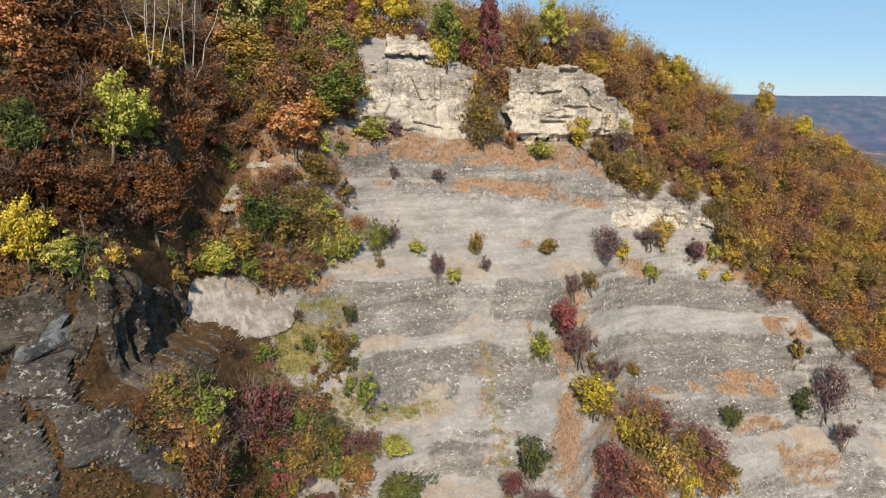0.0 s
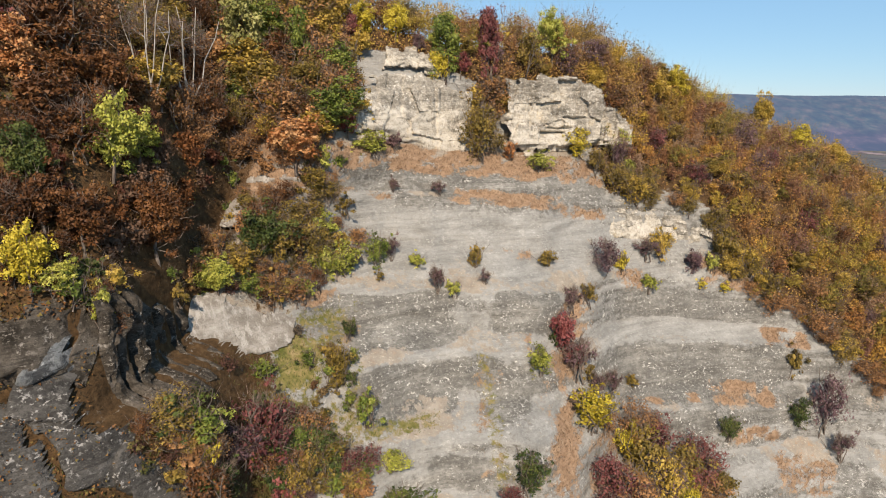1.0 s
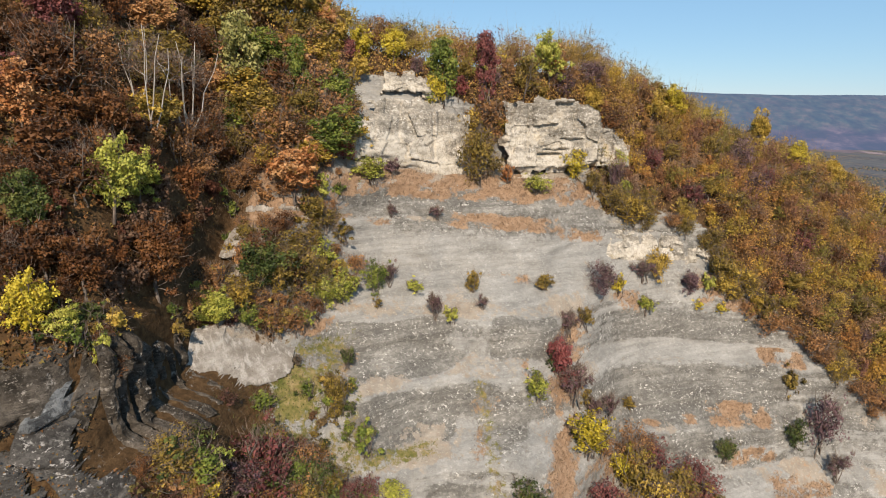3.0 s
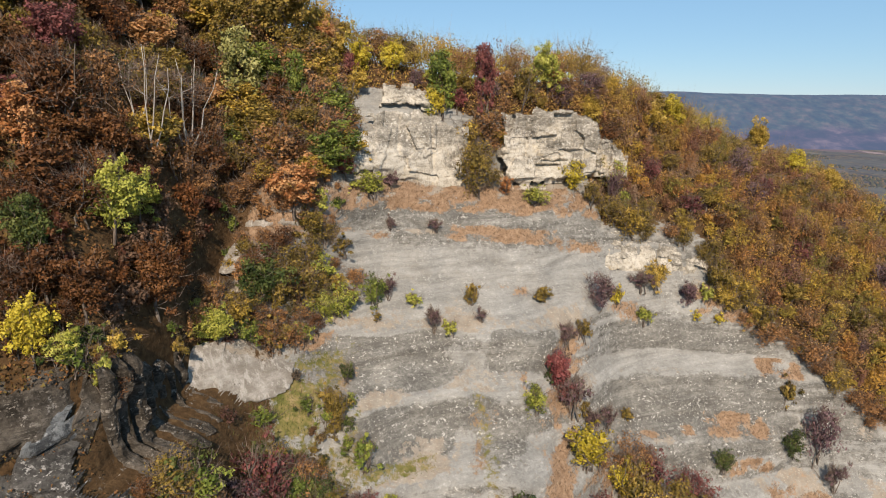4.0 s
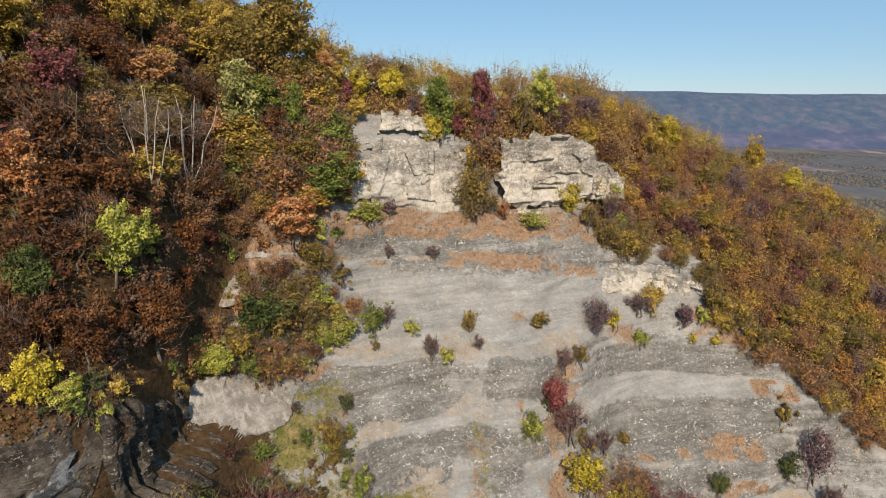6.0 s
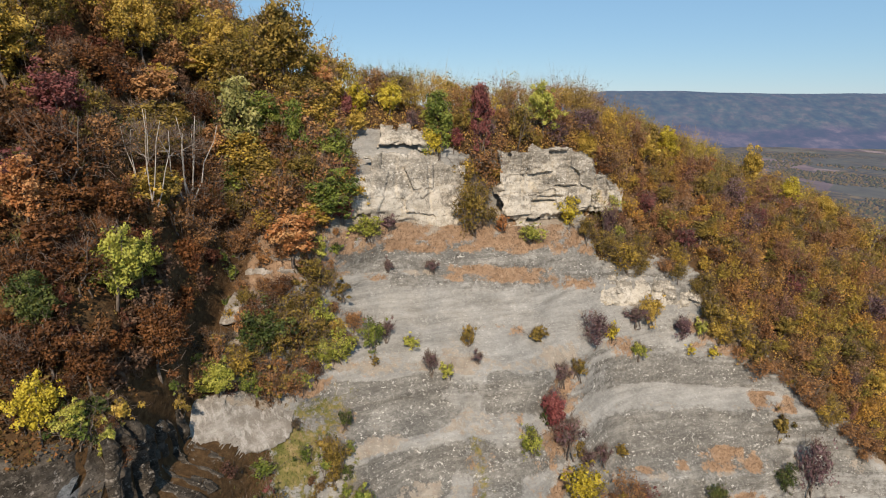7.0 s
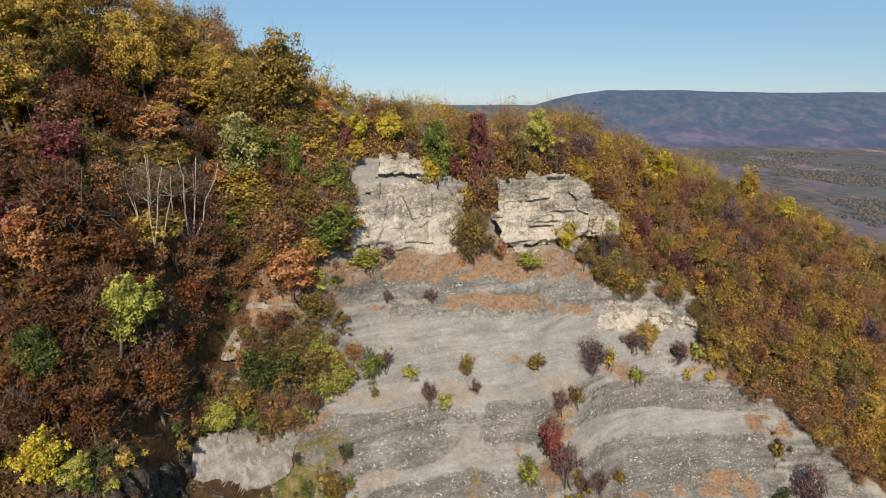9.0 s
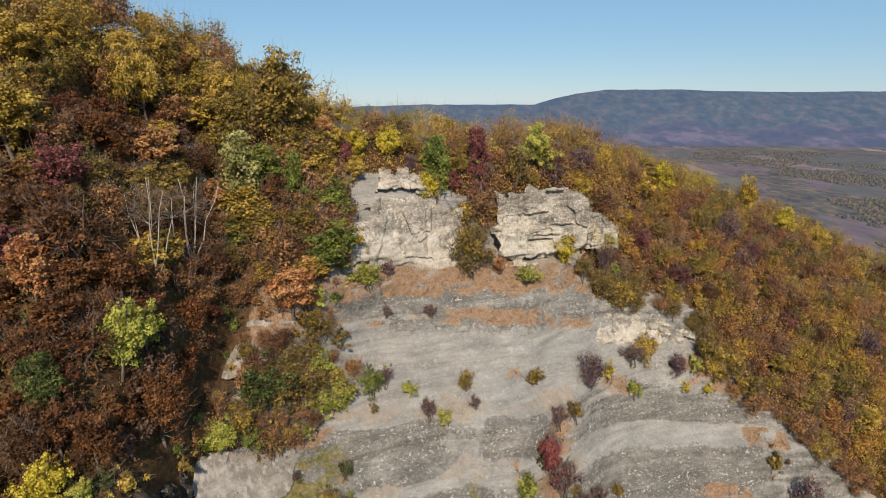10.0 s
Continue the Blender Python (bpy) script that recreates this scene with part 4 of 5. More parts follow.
def spots(rng, tries, xr, sr, keep, over):
    """Random places on a stretch of the hillside; over: counted from the crest on."""
    x, s = rng.uniform(*xr, tries), rng.uniform(*sr, tries)
    top = crest(x)
    s = s + top if over else s
    place = np.stack(hill(x, s), 1)
    return [(a, b, p) for a, b, c, p in zip(x, s, top, place) if (over or b <= c) and keep(a, b)]


def scatter(seed, tries, xr, sr, gap, keep, mixes, high, where, wide=0.8, over=False):
    """Trees strewn over a stretch of the hillside, no two closer than gap."""
    rng = np.random.default_rng(seed)
    for x, s, p in spots(rng, tries, xr, sr, keep, over):
        if taken and (np.linalg.norm(np.array(taken) - p, axis=1) < gap * rng.uniform(0.75, 1.2)).any():
            continue
        kind, colour = mixes[int(rng.integers(len(mixes)))]
        h = rng.uniform(*high)
        plant(kind, colour, x, s, h, h * wide * rng.uniform(0.8, 1.3), where)


def undergrowth(label, seed, count, size, xr, sr, keep, tall, material):
    """Low growth that hides the floor of the wood: leaves and sprays without number."""
    rng = np.random.default_rng(seed)
    x = rng.uniform(*xr, count)
    s = sr[0] + (crest(x) + sr[1] - sr[0]) * rng.uniform(0, 1, count)
    ok = keep(x, s)
    x, y, z = hill(x[ok], s[ok])
    lump = np.clip(0.5 + fbm(x / 2.2, z / 2.2, seed, 3), 0.05, 1.3)
    pos = np.stack([x, y - 0.3, z], 1) + np.stack([0 * x, -0.4 * lump, lump * tall * rng.uniform(0, 1, len(x)) ** 1.3], 1)
    v, f, _pick = leaves(rng, pos, np.full(len(pos), 0.5), len(pos), size)
    return tagged(new("undergrowth", array_mesh("undergrowth", v, f, material)), label, "undergrowth", kind="stuff")


def woodland(label, seed, tries, xr, sr, gap, keep, high, count, size, material, over=False, wide=0.85):
    """Trees of a close wood that cannot be told apart, as one."""
    rng = np.random.default_rng(seed)
    verts, tones, lights = [], [], []
    for x, s, p in spots(rng, tries, xr, sr, keep, over):
        if taken and (np.linalg.norm(np.array(taken) - p, axis=1) < gap * rng.uniform(0.7, 1.2)).any():
            continue
        taken.append(p)
        h = high[0] + (high[1] - high[0]) * rng.uniform() ** 1.3
        w, n = h * wide * rng.uniform(0.8, 1.3), 26
        way = rng.normal(size=(n, 3))
        way /= np.linalg.norm(way, axis=1, keepdims=True)
        spot = way * rng.uniform(0.25, 0.85, (n, 1)) * (w / 2, w / 2, h / 2) + (0, 0, h * 0.5)
        v, _f, pick = leaves(rng, spot + p, rng.uniform(0.14, 0.24, n) * w, count, size)
        k = int(count * 0.36)
        start = spot[rng.integers(0, n, k)] * rng.uniform(0.5, 1.0, (k, 1))
        up = start / np.linalg.norm(start, axis=1, keepdims=True) + rng.normal(size=(k, 3)) * 0.28 + (0, 0, 0.25)
        side = rng.normal(size=(k, 3))
        side *= 0.022 / np.linalg.norm(side, axis=1, keepdims=True)
        start = start + p
        far = start + up * rng.uniform(0.15, 0.42, (k, 1)) * h
        t = np.stack([start - side, start + side, far], 1).reshape(-1, 3)
        tone = float(np.clip(0.45 + 0.75 * fbm(x / 9, s / 6, seed, 3) + rng.normal() * 0.27, 0, 0.94))
        verts += [v, t]
        lights += [np.repeat(rng.uniform(0.1, 1, n)[pick], 3), np.full(len(t), 0.4)]
        tones += [np.repeat(np.clip(tone + rng.uniform(-0.03, 0.03, n), 0, 0.94)[pick], 3), np.where(np.repeat(rng.uniform(size=k), 3) < 0.55, 0.999, tone)]
    verts = np.concatenate(verts)
    me = array_mesh("woodland", verts, np.arange(len(verts)).reshape(-1, 3), material)
    paint(me, "tone", np.concatenate(tones))
    paint(me, "clump", np.concatenate(lights))
    return tagged(new("woodland", me), label, "woodland", kind="stuff")


def far_woods(seed, count):
    """Small trees on the valley floor, in belts and copses."""
    rng = np.random.default_rng(seed)
    y = 620 * (3000 / 620) ** rng.uniform(0, 1, count * 6)
    x = y * rng.uniform(0.22, 0.85, count * 6)
    dense = fbm(x / 210, y / 420, 161, 4)
    ok = dense > 0.24
    x, y = x[ok][:count], y[ok][:count]
    h, w = rng.uniform(4, 9, len(x)), rng.uniform(6, 13, len(x))
    ring = np.array([(math.cos(a), math.sin(a)) for a in np.arange(5) * 1.2566])
    spot = np.stack([x, y, np.full(len(x), -206.0)], 1)[:, None]
    low = np.concatenate([ring[None] * w[:, None, None] * 0.35, np.zeros((len(x), 5, 1))], 2)
    mid = np.concatenate([ring[None] * w[:, None, None] * rng.uniform(0.35, 0.6, (len(x), 5, 1)), h[:, None, None] * rng.uniform(0.4, 0.7, (len(x), 5, 1))], 2)
    tip = np.concatenate([ring[None] * w[:, None, None] * 0.12, h[:, None, None] * rng.uniform(0.85, 1.05, (len(x), 5, 1))], 2)
    verts = (np.concatenate([low, mid, tip], 1) + spot).reshape(-1, 3)
    k = np.arange(5)
    ring1 = np.stack([k, (k + 1) % 5, (k + 1) % 5 + 5, k + 5], 1)
    faces = (np.concatenate([ring1, ring1 + 5, [[10, 11, 12, 13], [10, 13, 14, 14]]])[None] + 15 * np.arange(len(x))[:, None, None]).reshape(-1, 4)
    faces = faces[faces[:, 2] != faces[:, 3]]
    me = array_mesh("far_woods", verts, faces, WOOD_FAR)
    paint(me, "tone", np.repeat(rng.uniform(0, 0.999, len(x)), 15))
    return tagged(new("far_woods", me), "belts and copses of autumn trees on the valley floor", "woodland", kind="stuff")


# ---------------------------------------------------------------- the outcrops
outcrop("cream sandstone crag with a dark cleft, speckled with lichen", CREAM, [-13.6, -11.8, -6.0, -0.0, 5.1], [35.8, 36.4, 36.6, 35.7, 33.3], [29.3, 28.3, 25.6, 23.4, 23.7], 1.9, 4.2, 0.6, 3, foot_in=2.2, cuts=((-12.8, -10.0, 33.5, 35.2, 6.0), (-12.9, -12.3, 31, 34.5, 0.8), (-6.3, -5.9, 30, 35.5, 0.5), (-1.2, -0.9, 27, 34, 0.5), (-9.6, -9.3, 29, 33.5, 0.35)), age=0.44, edge=0.8)
outcrop("upper block of cream rock above the crag", CREAM, [-19.6, -17.4, -14.1], [41.1, 41.3, 39.5], [34.6, 34.1, 35.5], 1.6, 3.0, 0.35, 5, age=0.8)
outcrop("weathered upper rocks above the crag", CREAM, [-9.2, -5.1, -0.5], [40.2, 40.4, 38.2], [37.0, 36.6, 36.1], 1.2, 2.6, 0.35, 7, age=0.6)
outcrop("cream sandstone crag with undercut beds on the ridge", CREAM, [10.3, 11.8, 20.4, 25.9, 28.0], [35.3, 35.9, 36.4, 35.8, 33.0], [25.6, 24.1, 23.7, 24.0, 25.1], 3.0, 4.0, 0.65, 13, foot_in=1.6, cuts=((16.5, 20.6, 26.7, 27.1, 1.4), (17.5, 21.5, 27.5, 27.75, 0.9), (20.5, 24.5, 29.2, 29.5, 1.0), (22.8, 23.1, 30, 34, 0.5), (14.4, 14.7, 28, 35, 0.4)), age=0.44, edge=0.8)
outcrop("broken cream rocks beside the crag", CREAM, [27.0, 29.6, 34.2], [31.9, 31.4, 27.8], [24.6, 24.1, 23.7], 3.0, 2.0, 0.45, 17, age=0.4)
outcrop("row of whitish rock blocks under the wood", CREAM, [27.2, 31.9, 38.7, 47.8], [16.9, 16.5, 15.4, 13.4], [10.2, 9.6, 9.2, 8.1], 1.2, 2.2, 0.55, 23, edge=0.8, ragged=0.25, cuts=((37.2, 37.7, 10, 16, 1.2), (34, 34.4, 12, 16, 0.8), (42, 42.5, 9, 15, 0.8)), age=0.45)
outcrop("pale washed rock face with water streaks", PALE, [-26.7, -25.4, -23.6, -20.7, -17.0], [11.2, 11.3, 10.6, 8.4, 6.2], [7.9, 7.2, 6.3, 5.0, 4.3], 0.8, 9.0, 0.12, 33, edge=0.6, ragged=0.2)
outcrop("pale ledge of bare rock in dry grass", PALE, [-25.0, -20.2, -15.8], [22.8, 23.3, 22.5], [21.6, 22.1, 21.5], 0.6, 2.0, 0.3, 43, edge=0.4)
outcrop("small pale washed rock face in the gully", PALE, [-26.3, -25.3, -23.9], [20.2, 20.3, 20.0], [17.6, 17.5, 17.5], 2.4, 4.0, 0.12, 53, edge=0.3, ragged=0.2)
outcrop("cream rock rib among the trees", CREAM, [-35.5, -33.6, -31.7], [45.4, 45.9, 43.1], [41.0, 38.5, 39.0], 2.4, 1.8, 0.4, 73, age=0.6)
outcrop("dark broken rock among the trees", BLUFF, [-38.4, -37.2, -36.0], [48.2, 49.6, 48.2], [43.7, 44.5, 45.5], 2.2, 1.5, 0.5, 83)
outcrop("dark grey smooth rock slab with white lichen", SLATE, [-31.4, -29.9, -28.3, -27.2, -26.3, -25.3, -23.6, -22.3, -21.2], [12.0, 11.9, 11.0, 9.6, 7.9, 6.6, 4.4, 1.9, -0.4], [9.9, 8.7, 6.1, 3.7, 3.0, 2.4, 0.4, -0.9, -2.4], 1.3, 9.0, 0.35, 93, edge=1.0, ragged=0.2, cuts=((-25.2, -24.95, -3, 6, 0.6),))
outcrop("brown-grey rock bluff under the bushes", BLUFF, [-35.6, -33.3, -29.5, -28.3, -27.9], [17.0, 16.6, 16.2, 15.4, 14.6], [11.7, 11.6, 11.5, 10.9, 10.4], 1.4, 3.0, 0.45, 103, cuts=((-29.3, -28.9, 12.3, 15.6, 2.0),))
outcrop("wet blue-grey rock with white streaks", WET, [-31.0, -30.0, -28.9, -28.0], [13.8, 14.2, 13.9, 12.6], [11.9, 11.6, 11.3, 10.9], 1.6, 5.0, 0.2, 107, edge=0.9, ragged=0.3)
outcrop("dark grey rock slab with white lichen", SLATE, [-36.6, -31.2, -30.1, -29.0, -27.8, -27.1], [13.2, 10.0, 9.0, 7.3, 4.8, 3.0], [1.3, 1.5, 1.1, 0.6, -0.2, -1.2], 1.0, 8.0, 0.35, 113, edge=1.0, ragged=0.2)
pillars("dark rock pillars parted by black clefts in the gully", BLUFF, 46.0, 62.0, 6.6, 16.4, 131)
tufts("dry orange-brown grass on ledges and benches", 501, 30000, dry, 0.45, GRASS)
tufts("short green and dry grass on the lower slope", 502, 24000, green * (1 - dry), 0.45, GREEN_GRASS)
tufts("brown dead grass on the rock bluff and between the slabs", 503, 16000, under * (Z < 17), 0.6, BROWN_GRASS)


# ---------------------------------------------------------------- the plants, one by one
plant("bush", "lime", -3.6, 9.8, 2.4, 3.2)
plant("bush", "olive", 4.7, 9.2, 4.1, 3.0)
plant("bush", "olive", 15.5, 8.4, 3.0, 3.7)
plant("bare", "plum", -0.6, 7.0, 4.8, 2.7)
plant("bush", "lime", 1.7, 6.3, 2.8, 3.0)
plant("bare", "plum", 6.1, 7.4, 2.3, 2.0)
plant("bush", "olive", -8.2, 8.8, 1.7, 1.5)
plant("fuzzy", "plum", 24.8, 5.6, 8.2, 6.4)
plant("bush", "yellow", 28.6, 5.1, 4.7, 3.0)
plant("bush", "olive", 21.5, 2.9, 4.1, 3.4)
plant("tree", "red", 16.6, -1.5, 7.8, 5.0)
plant("bare", "plum", 18.6, -5.0, 7.3, 5.6)
plant("bush", "lime", 13.1, -2.9, 4.6, 5.2)
plant("bush", "yellow", 19.9, -10.3, 6.3, 8.5)
plant("bush", "lime", 33.5, 2.2, 3.5, 3.8)
plant("bare", "plum", 33.3, 6.7, 4.7, 4.6)
plant("bush", "ochre", 36.4, 6.9, 5.9, 4.8)
plant("bush", "plum", 42.1, 4.2, 4.9, 4.7)
plant("bush", "lime", 45.4, 4.3, 4.0, 3.2)
plant("bush", "yellow", 47.1, 1.0, 2.4, 2.6)
plant("bush", "yellow", 42.9, 1.9, 2.1, 2.2)
plant("bush", "olive", 57.2, -11.3, 5.4, 4.0)
plant("bush", "dark_green", 56.8, -18.1, 5.6, 4.6)
plant("fuzzy", "plum", 61.2, -20.2, 14.0, 7.5)
plant("bush", "dark_green", 43.6, -17.7, 4.1, 4.4)
plant("bare", "plum", 62.8, -23.0, 5.4, 3.9)
plant("bare", "plum", 24.8, -9.6, 5.2, 2.8)
plant("bush", "olive", 28.7, -9.9, 2.4, 2.9)
plant("fuzzy", "olive", 6.3, 22.7, 11.3, 7.8)
plant("bush", "orange", 10.7, 22.9, 3.9, 3.1)
plant("bush", "lime", 15.4, 21.4, 3.7, 5.5)
plant("bush", "yellow", 23.3, 22.7, 5.8, 5.5)
plant("bush", "lime", -9.7, 24.6, 4.0, 6.6)
plant("bush", "plum", -7.1, 24.9, 3.3, 2.9)
plant("tree", "red", -12.9, 26.9, 5.1, 3.5)
plant("fuzzy", "olive", 26.1, 19.8, 6.4, 5.5)
plant("fuzzy", "plum", 30.2, 18.9, 8.8, 4.0)
plant("fine", "orange", -18.6, 23.0, 9.8, 10.0)
plant("fuzzy", "tan", -25.5, 23.5, 5.7, 7.1)
plant("bush", "lime", -15.6, 23.0, 4.4, 3.2)
plant("fuzzy", "ochre", -22.1, 26.2, 6.2, 5.0)
plant("fuzzy", "tan", -16.7, 29.1, 10.0, 6.9)
plant("fuzzy", "rust", -28.1, 27.4, 8.2, 6.6)
plant("fuzzy", "olive", -27.0, 27.5, 6.8, 4.5)
plant("bush", "green", -29.4, 16.1, 3.7, 4.0)
plant("bush", "lime", -27.8, 14.2, 3.8, 2.4)
plant("fine", "lime", -24.4, 10.9, 6.2, 5.8)
plant("fine", "dark_green", -20.5, 13.2, 9.1, 8.2)
plant("fuzzy", "olive", -16.8, 10.9, 8.5, 7.9)
plant("bush", "lime", -12.7, 10.2, 5.0, 5.7)
plant("bush", "green", -8.6, 10.4, 5.1, 4.2)
plant("bare", "plum", -7.0, 10.7, 3.7, 2.7)
plant("fuzzy", "tan", -19.8, 8.2, 5.7, 5.6)
plant("fuzzy", "olive", -19.1, 15.1, 4.4, 5.8)
plant("bush", "yellow", -20.6, 0.8, 4.0, 3.2)
plant("bush", "olive", -11.6, 0.3, 5.7, 4.1)
plant("bush", "green", -8.4, -4.1, 5.0, 4.0)
plant("bush", "dark_green", -11.4, 3.5, 3.6, 2.8)
plant("bush", "green", -15.0, 2.5, 2.3, 2.5)
plant("bare", "plum", -7.0, 19.4, 2.2, 2.0)
plant("bare", "plum", -0.5, 18.5, 2.9, 2.3)
plant("fuzzy", "maroon", 29.6, -18.2, 9.0, 9.6)
plant("bush", "yellow", 25.9, -16.8, 6.7, 5.5)
plant("fuzzy", "ochre", 29.8, -21.9, 10.3, 7.5)
plant("fuzzy", "maroon", 36.1, -21.4, 7.9, 6.9)
plant("fuzzy", "maroon", 24.7, -19.9, 6.8, 5.9)
plant("bush", "yellow", 33.3, -22.9, 6.5, 4.8)
plant("bush", "dark_green", 10.4, -12.8, 5.8, 5.3)
plant("bush", "lime", -5.6, -8.3, 3.1, 4.7)
plant("fuzzy", "maroon", -9.9, -7.5, 4.8, 5.7)
plant("bush", "dark_green", -3.9, -12.5, 3.5, 8.0)
plant("fuzzy", "maroon", -17.7, -4.6, 11.1, 8.6)
plant("bush", "red", -15.2, -7.7, 4.1, 3.4)
plant("fuzzy", "rust", -19.9, -3.4, 7.2, 6.5)
plant("bush", "dark_green", -22.3, 4.1, 4.6, 4.0)
plant("bush", "yellow", -20.5, 0.9, 3.3, 2.6)
plant("fuzzy", "maroon", 8.2, -13.8, 4.4, 4.1)
plant("bare", "plum", 11.2, -15.0, 3.9, 4.5)
plant("fuzzy", "maroon", 20.0, -19.0, 4.3, 4.9)
plant("bush", "green", -12.0, -5.4, 3.7, 4.2)
plant("bush", "dark_green", -15.2, -2.7, 3.1, 4.9)
plant("bush", "green", -19.3, 2.6, 2.5, 3.7)
plant("bush", "olive", -18.9, 8.7, 4.1, 4.0)
plant("bush", "olive", -27.0, 11.7, 3.3, 3.3)
plant("bush", "olive", -21.2, 2.1, 3.5, 4.0)
plant("fine", "green", 0.5, 35.0, 13.0, 8.8)
plant("tree", "red", 2.9, 35.8, 5.6, 4.4)
plant("bush", "yellow", -0.4, 34.7, 6.5, 5.4)
plant("fine", "maroon", 7.3, 34.7, 14.8, 6.7)
plant("bare", "plum", 7.6, 35.1, 8.6, 4.7)
plant("tree", "yellow", -7.4, 41.0, 8.0, 5.8)
plant("tree", "ochre", -12.6, 38.2, 6.3, 5.8)
plant("tree", "maroon", -14.1, 40.7, 6.3, 3.9)
plant("fine", "lime", 18.5, 38.2, 11.3, 8.0)
plant("tree", "ochre", 26.6, 31.9, 10.4, 6.8)
plant("fuzzy", "olive", 13.9, 35.1, 10.9, 8.1)
plant("fuzzy", "orange", 19.2, 38.6, 9.0, 7.6)
plant("tree", "orange", -17.2, 44.0, 7.9, 5.9)
plant("fine", "pale", -26.1, 34.7, 15.2, 9.8)
plant("fine", "green", -19.7, 35.1, 11.2, 6.2)
plant("big", "olive", -22.0, 43.0, 18.8, 14.0)
plant("big", "olive", -27.4, 43.3, 12.9, 10.1)
plant("big", "ochre", -39.8, 52.4, 12.0, 8.4)
plant("big", "ochre", -38.6, 48.7, 12.9, 7.5)
plant("big", "ochre", -39.8, 49.2, 11.7, 6.9)
plant("tree", "ochre", -43.8, 44.2, 13.5, 10.3)
plant("big", "olive", -39.6, 52.3, 11.5, 10.5)
plant("bush", "olive", -33.7, 38.6, 4.1, 5.4)
plant("tree", "ochre", -35.7, 44.8, 5.4, 5.3)
plant("fine", "maroon", -50.0, 38.1, 9.4, 9.9)
plant("fuzzy", "rust", -46.6, 40.2, 8.7, 8.5)
plant("fuzzy", "rust", -34.8, 34.3, 10.4, 8.9)
plant("fuzzy", "olive", -34.3, 39.7, 5.6, 8.2)
plant("fuzzy", "tan", -17.1, 33.7, 10.4, 7.6)
plant("bush", "green", -29.7, 39.0, 7.4, 4.9)
plant("fuzzy", "maroon", 39.1, 22.8, 6.4, 6.3)
plant("tree", "yellow", 45.3, 30.6, 10.6, 8.1)
plant("tree", "ochre", 39.4, 31.3, 9.0, 6.6)
plant("tree", "ochre", 69.2, 23.5, 14.1, 8.2)
plant("tree", "yellow", 76.8, 20.5, 9.4, 7.5)
plant("tree", "ochre", 84.0, 16.8, 10.2, 8.2)
plant("fuzzy", "plum", 59.8, 21.3, 9.6, 7.1)
plant("fuzzy", "olive", 50.0, 29.6, 9.6, 4.7)
plant("bush", "orange", 57.9, 27.8, 5.2, 5.1)
plant("tree", "olive", -23.2, 46.4, 15.7, 9.3)
plant("tree", "ochre", -59.1, 52.5, 11.1, 9.2)
plant("tree", "ochre", -30.7, 48.4, 10.2, 7.5)
plant("tree", "ochre", -17.5, 44.1, 10.1, 5.4)
plant("bush", "dark_green", -19.0, -0.4, 3.4, 4.0)
plant("fuzzy", "olive", -20.6, 0.2, 3.0, 3.3)
plant("bush", "olive", -13.4, -6.6, 5.5, 5.1)
plant("bush", "green", -9.1, -8.2, 4.2, 4.2)
plant("fuzzy", "olive", -12.3, -7.7, 3.0, 3.6)
plant("fuzzy", "tan", -17.8, -3.1, 5.3, 5.5)
plant("bush", "dark_green", -16.6, -3.9, 4.9, 5.8)
plant("fuzzy", "tan", -17.3, -5.0, 4.2, 4.7)
plant("bush", "green", -21.2, 2.4, 5.5, 6.1)
plant("fuzzy", "tan", -22.2, 4.3, 3.7, 4.0)
plant("bush", "olive", -16.9, -1.8, 4.9, 4.7)
plant("fuzzy", "tan", -20.1, 0.1, 3.9, 4.5)
plant("bush", "olive", -14.8, -8.2, 3.6, 3.9)
plant("bush", "green", -11.1, -8.2, 3.5, 3.7)
plant("fuzzy", "tan", -17.0, -2.8, 4.7, 5.7)
plant("fuzzy", "tan", -17.8, -0.8, 3.2, 2.8)
plant("bush", "olive", -11.9, -5.6, 4.2, 5.4)
plant("bush", "tan", -8.7, -10.6, 5.7, 5.1)
plant("fuzzy", "olive", -21.5, 2.8, 3.7, 4.1)
plant("bush", "dark_green", -13.0, -5.1, 5.6, 5.0)
plant("bush", "dark_green", -19.7, -2.2, 4.1, 4.2)
plant("bush", "dark_green", -11.0, -7.2, 4.6, 4.0)
plant("fuzzy", "plum", -13.5, -8.1, 3.2, 3.1)
plant("fuzzy", "olive", -21.6, 2.5, 3.2, 3.9)
plant("fuzzy", "maroon", -8.0, -7.7, 4.2, 4.2)
plant("fuzzy", "maroon", -15.5, -3.1, 4.4, 4.3)
plant("fuzzy", "olive", -22.6, 4.3, 3.8, 3.8)
plant("fuzzy", "tan", -14.6, -5.8, 5.4, 4.6)
plant("fuzzy", "plum", -19.2, -2.3, 5.5, 5.5)
plant("fuzzy", "olive", -22.4, 4.2, 5.3, 6.2)
plant("bush", "dark_green", -16.3, -6.1, 3.4, 4.2)
plant("fuzzy", "tan", -14.1, -3.9, 5.6, 6.3)
plant("bush", "olive", -9.3, -9.2, 5.1, 5.7)
plant("bush", "tan", -21.2, 1.5, 3.5, 3.9)
plant("bush", "dark_green", -18.1, -1.8, 4.0, 3.9)
plant("bush", "olive", -18.4, -4.0, 4.1, 5.2)
plant("bush", "olive", -14.6, -6.6, 4.6, 4.1)
plant("bush", "green", -14.3, -4.5, 5.6, 4.9)
plant("bush", "tan", -22.2, 3.5, 3.5, 3.8)
plant("bush", "olive", -23.5, 17.9, 4.1, 4.4)
plant("bush", "olive", -19.7, 13.2, 5.2, 4.6)
plant("fuzzy", "rust", -20.9, 18.2, 3.1, 3.8)
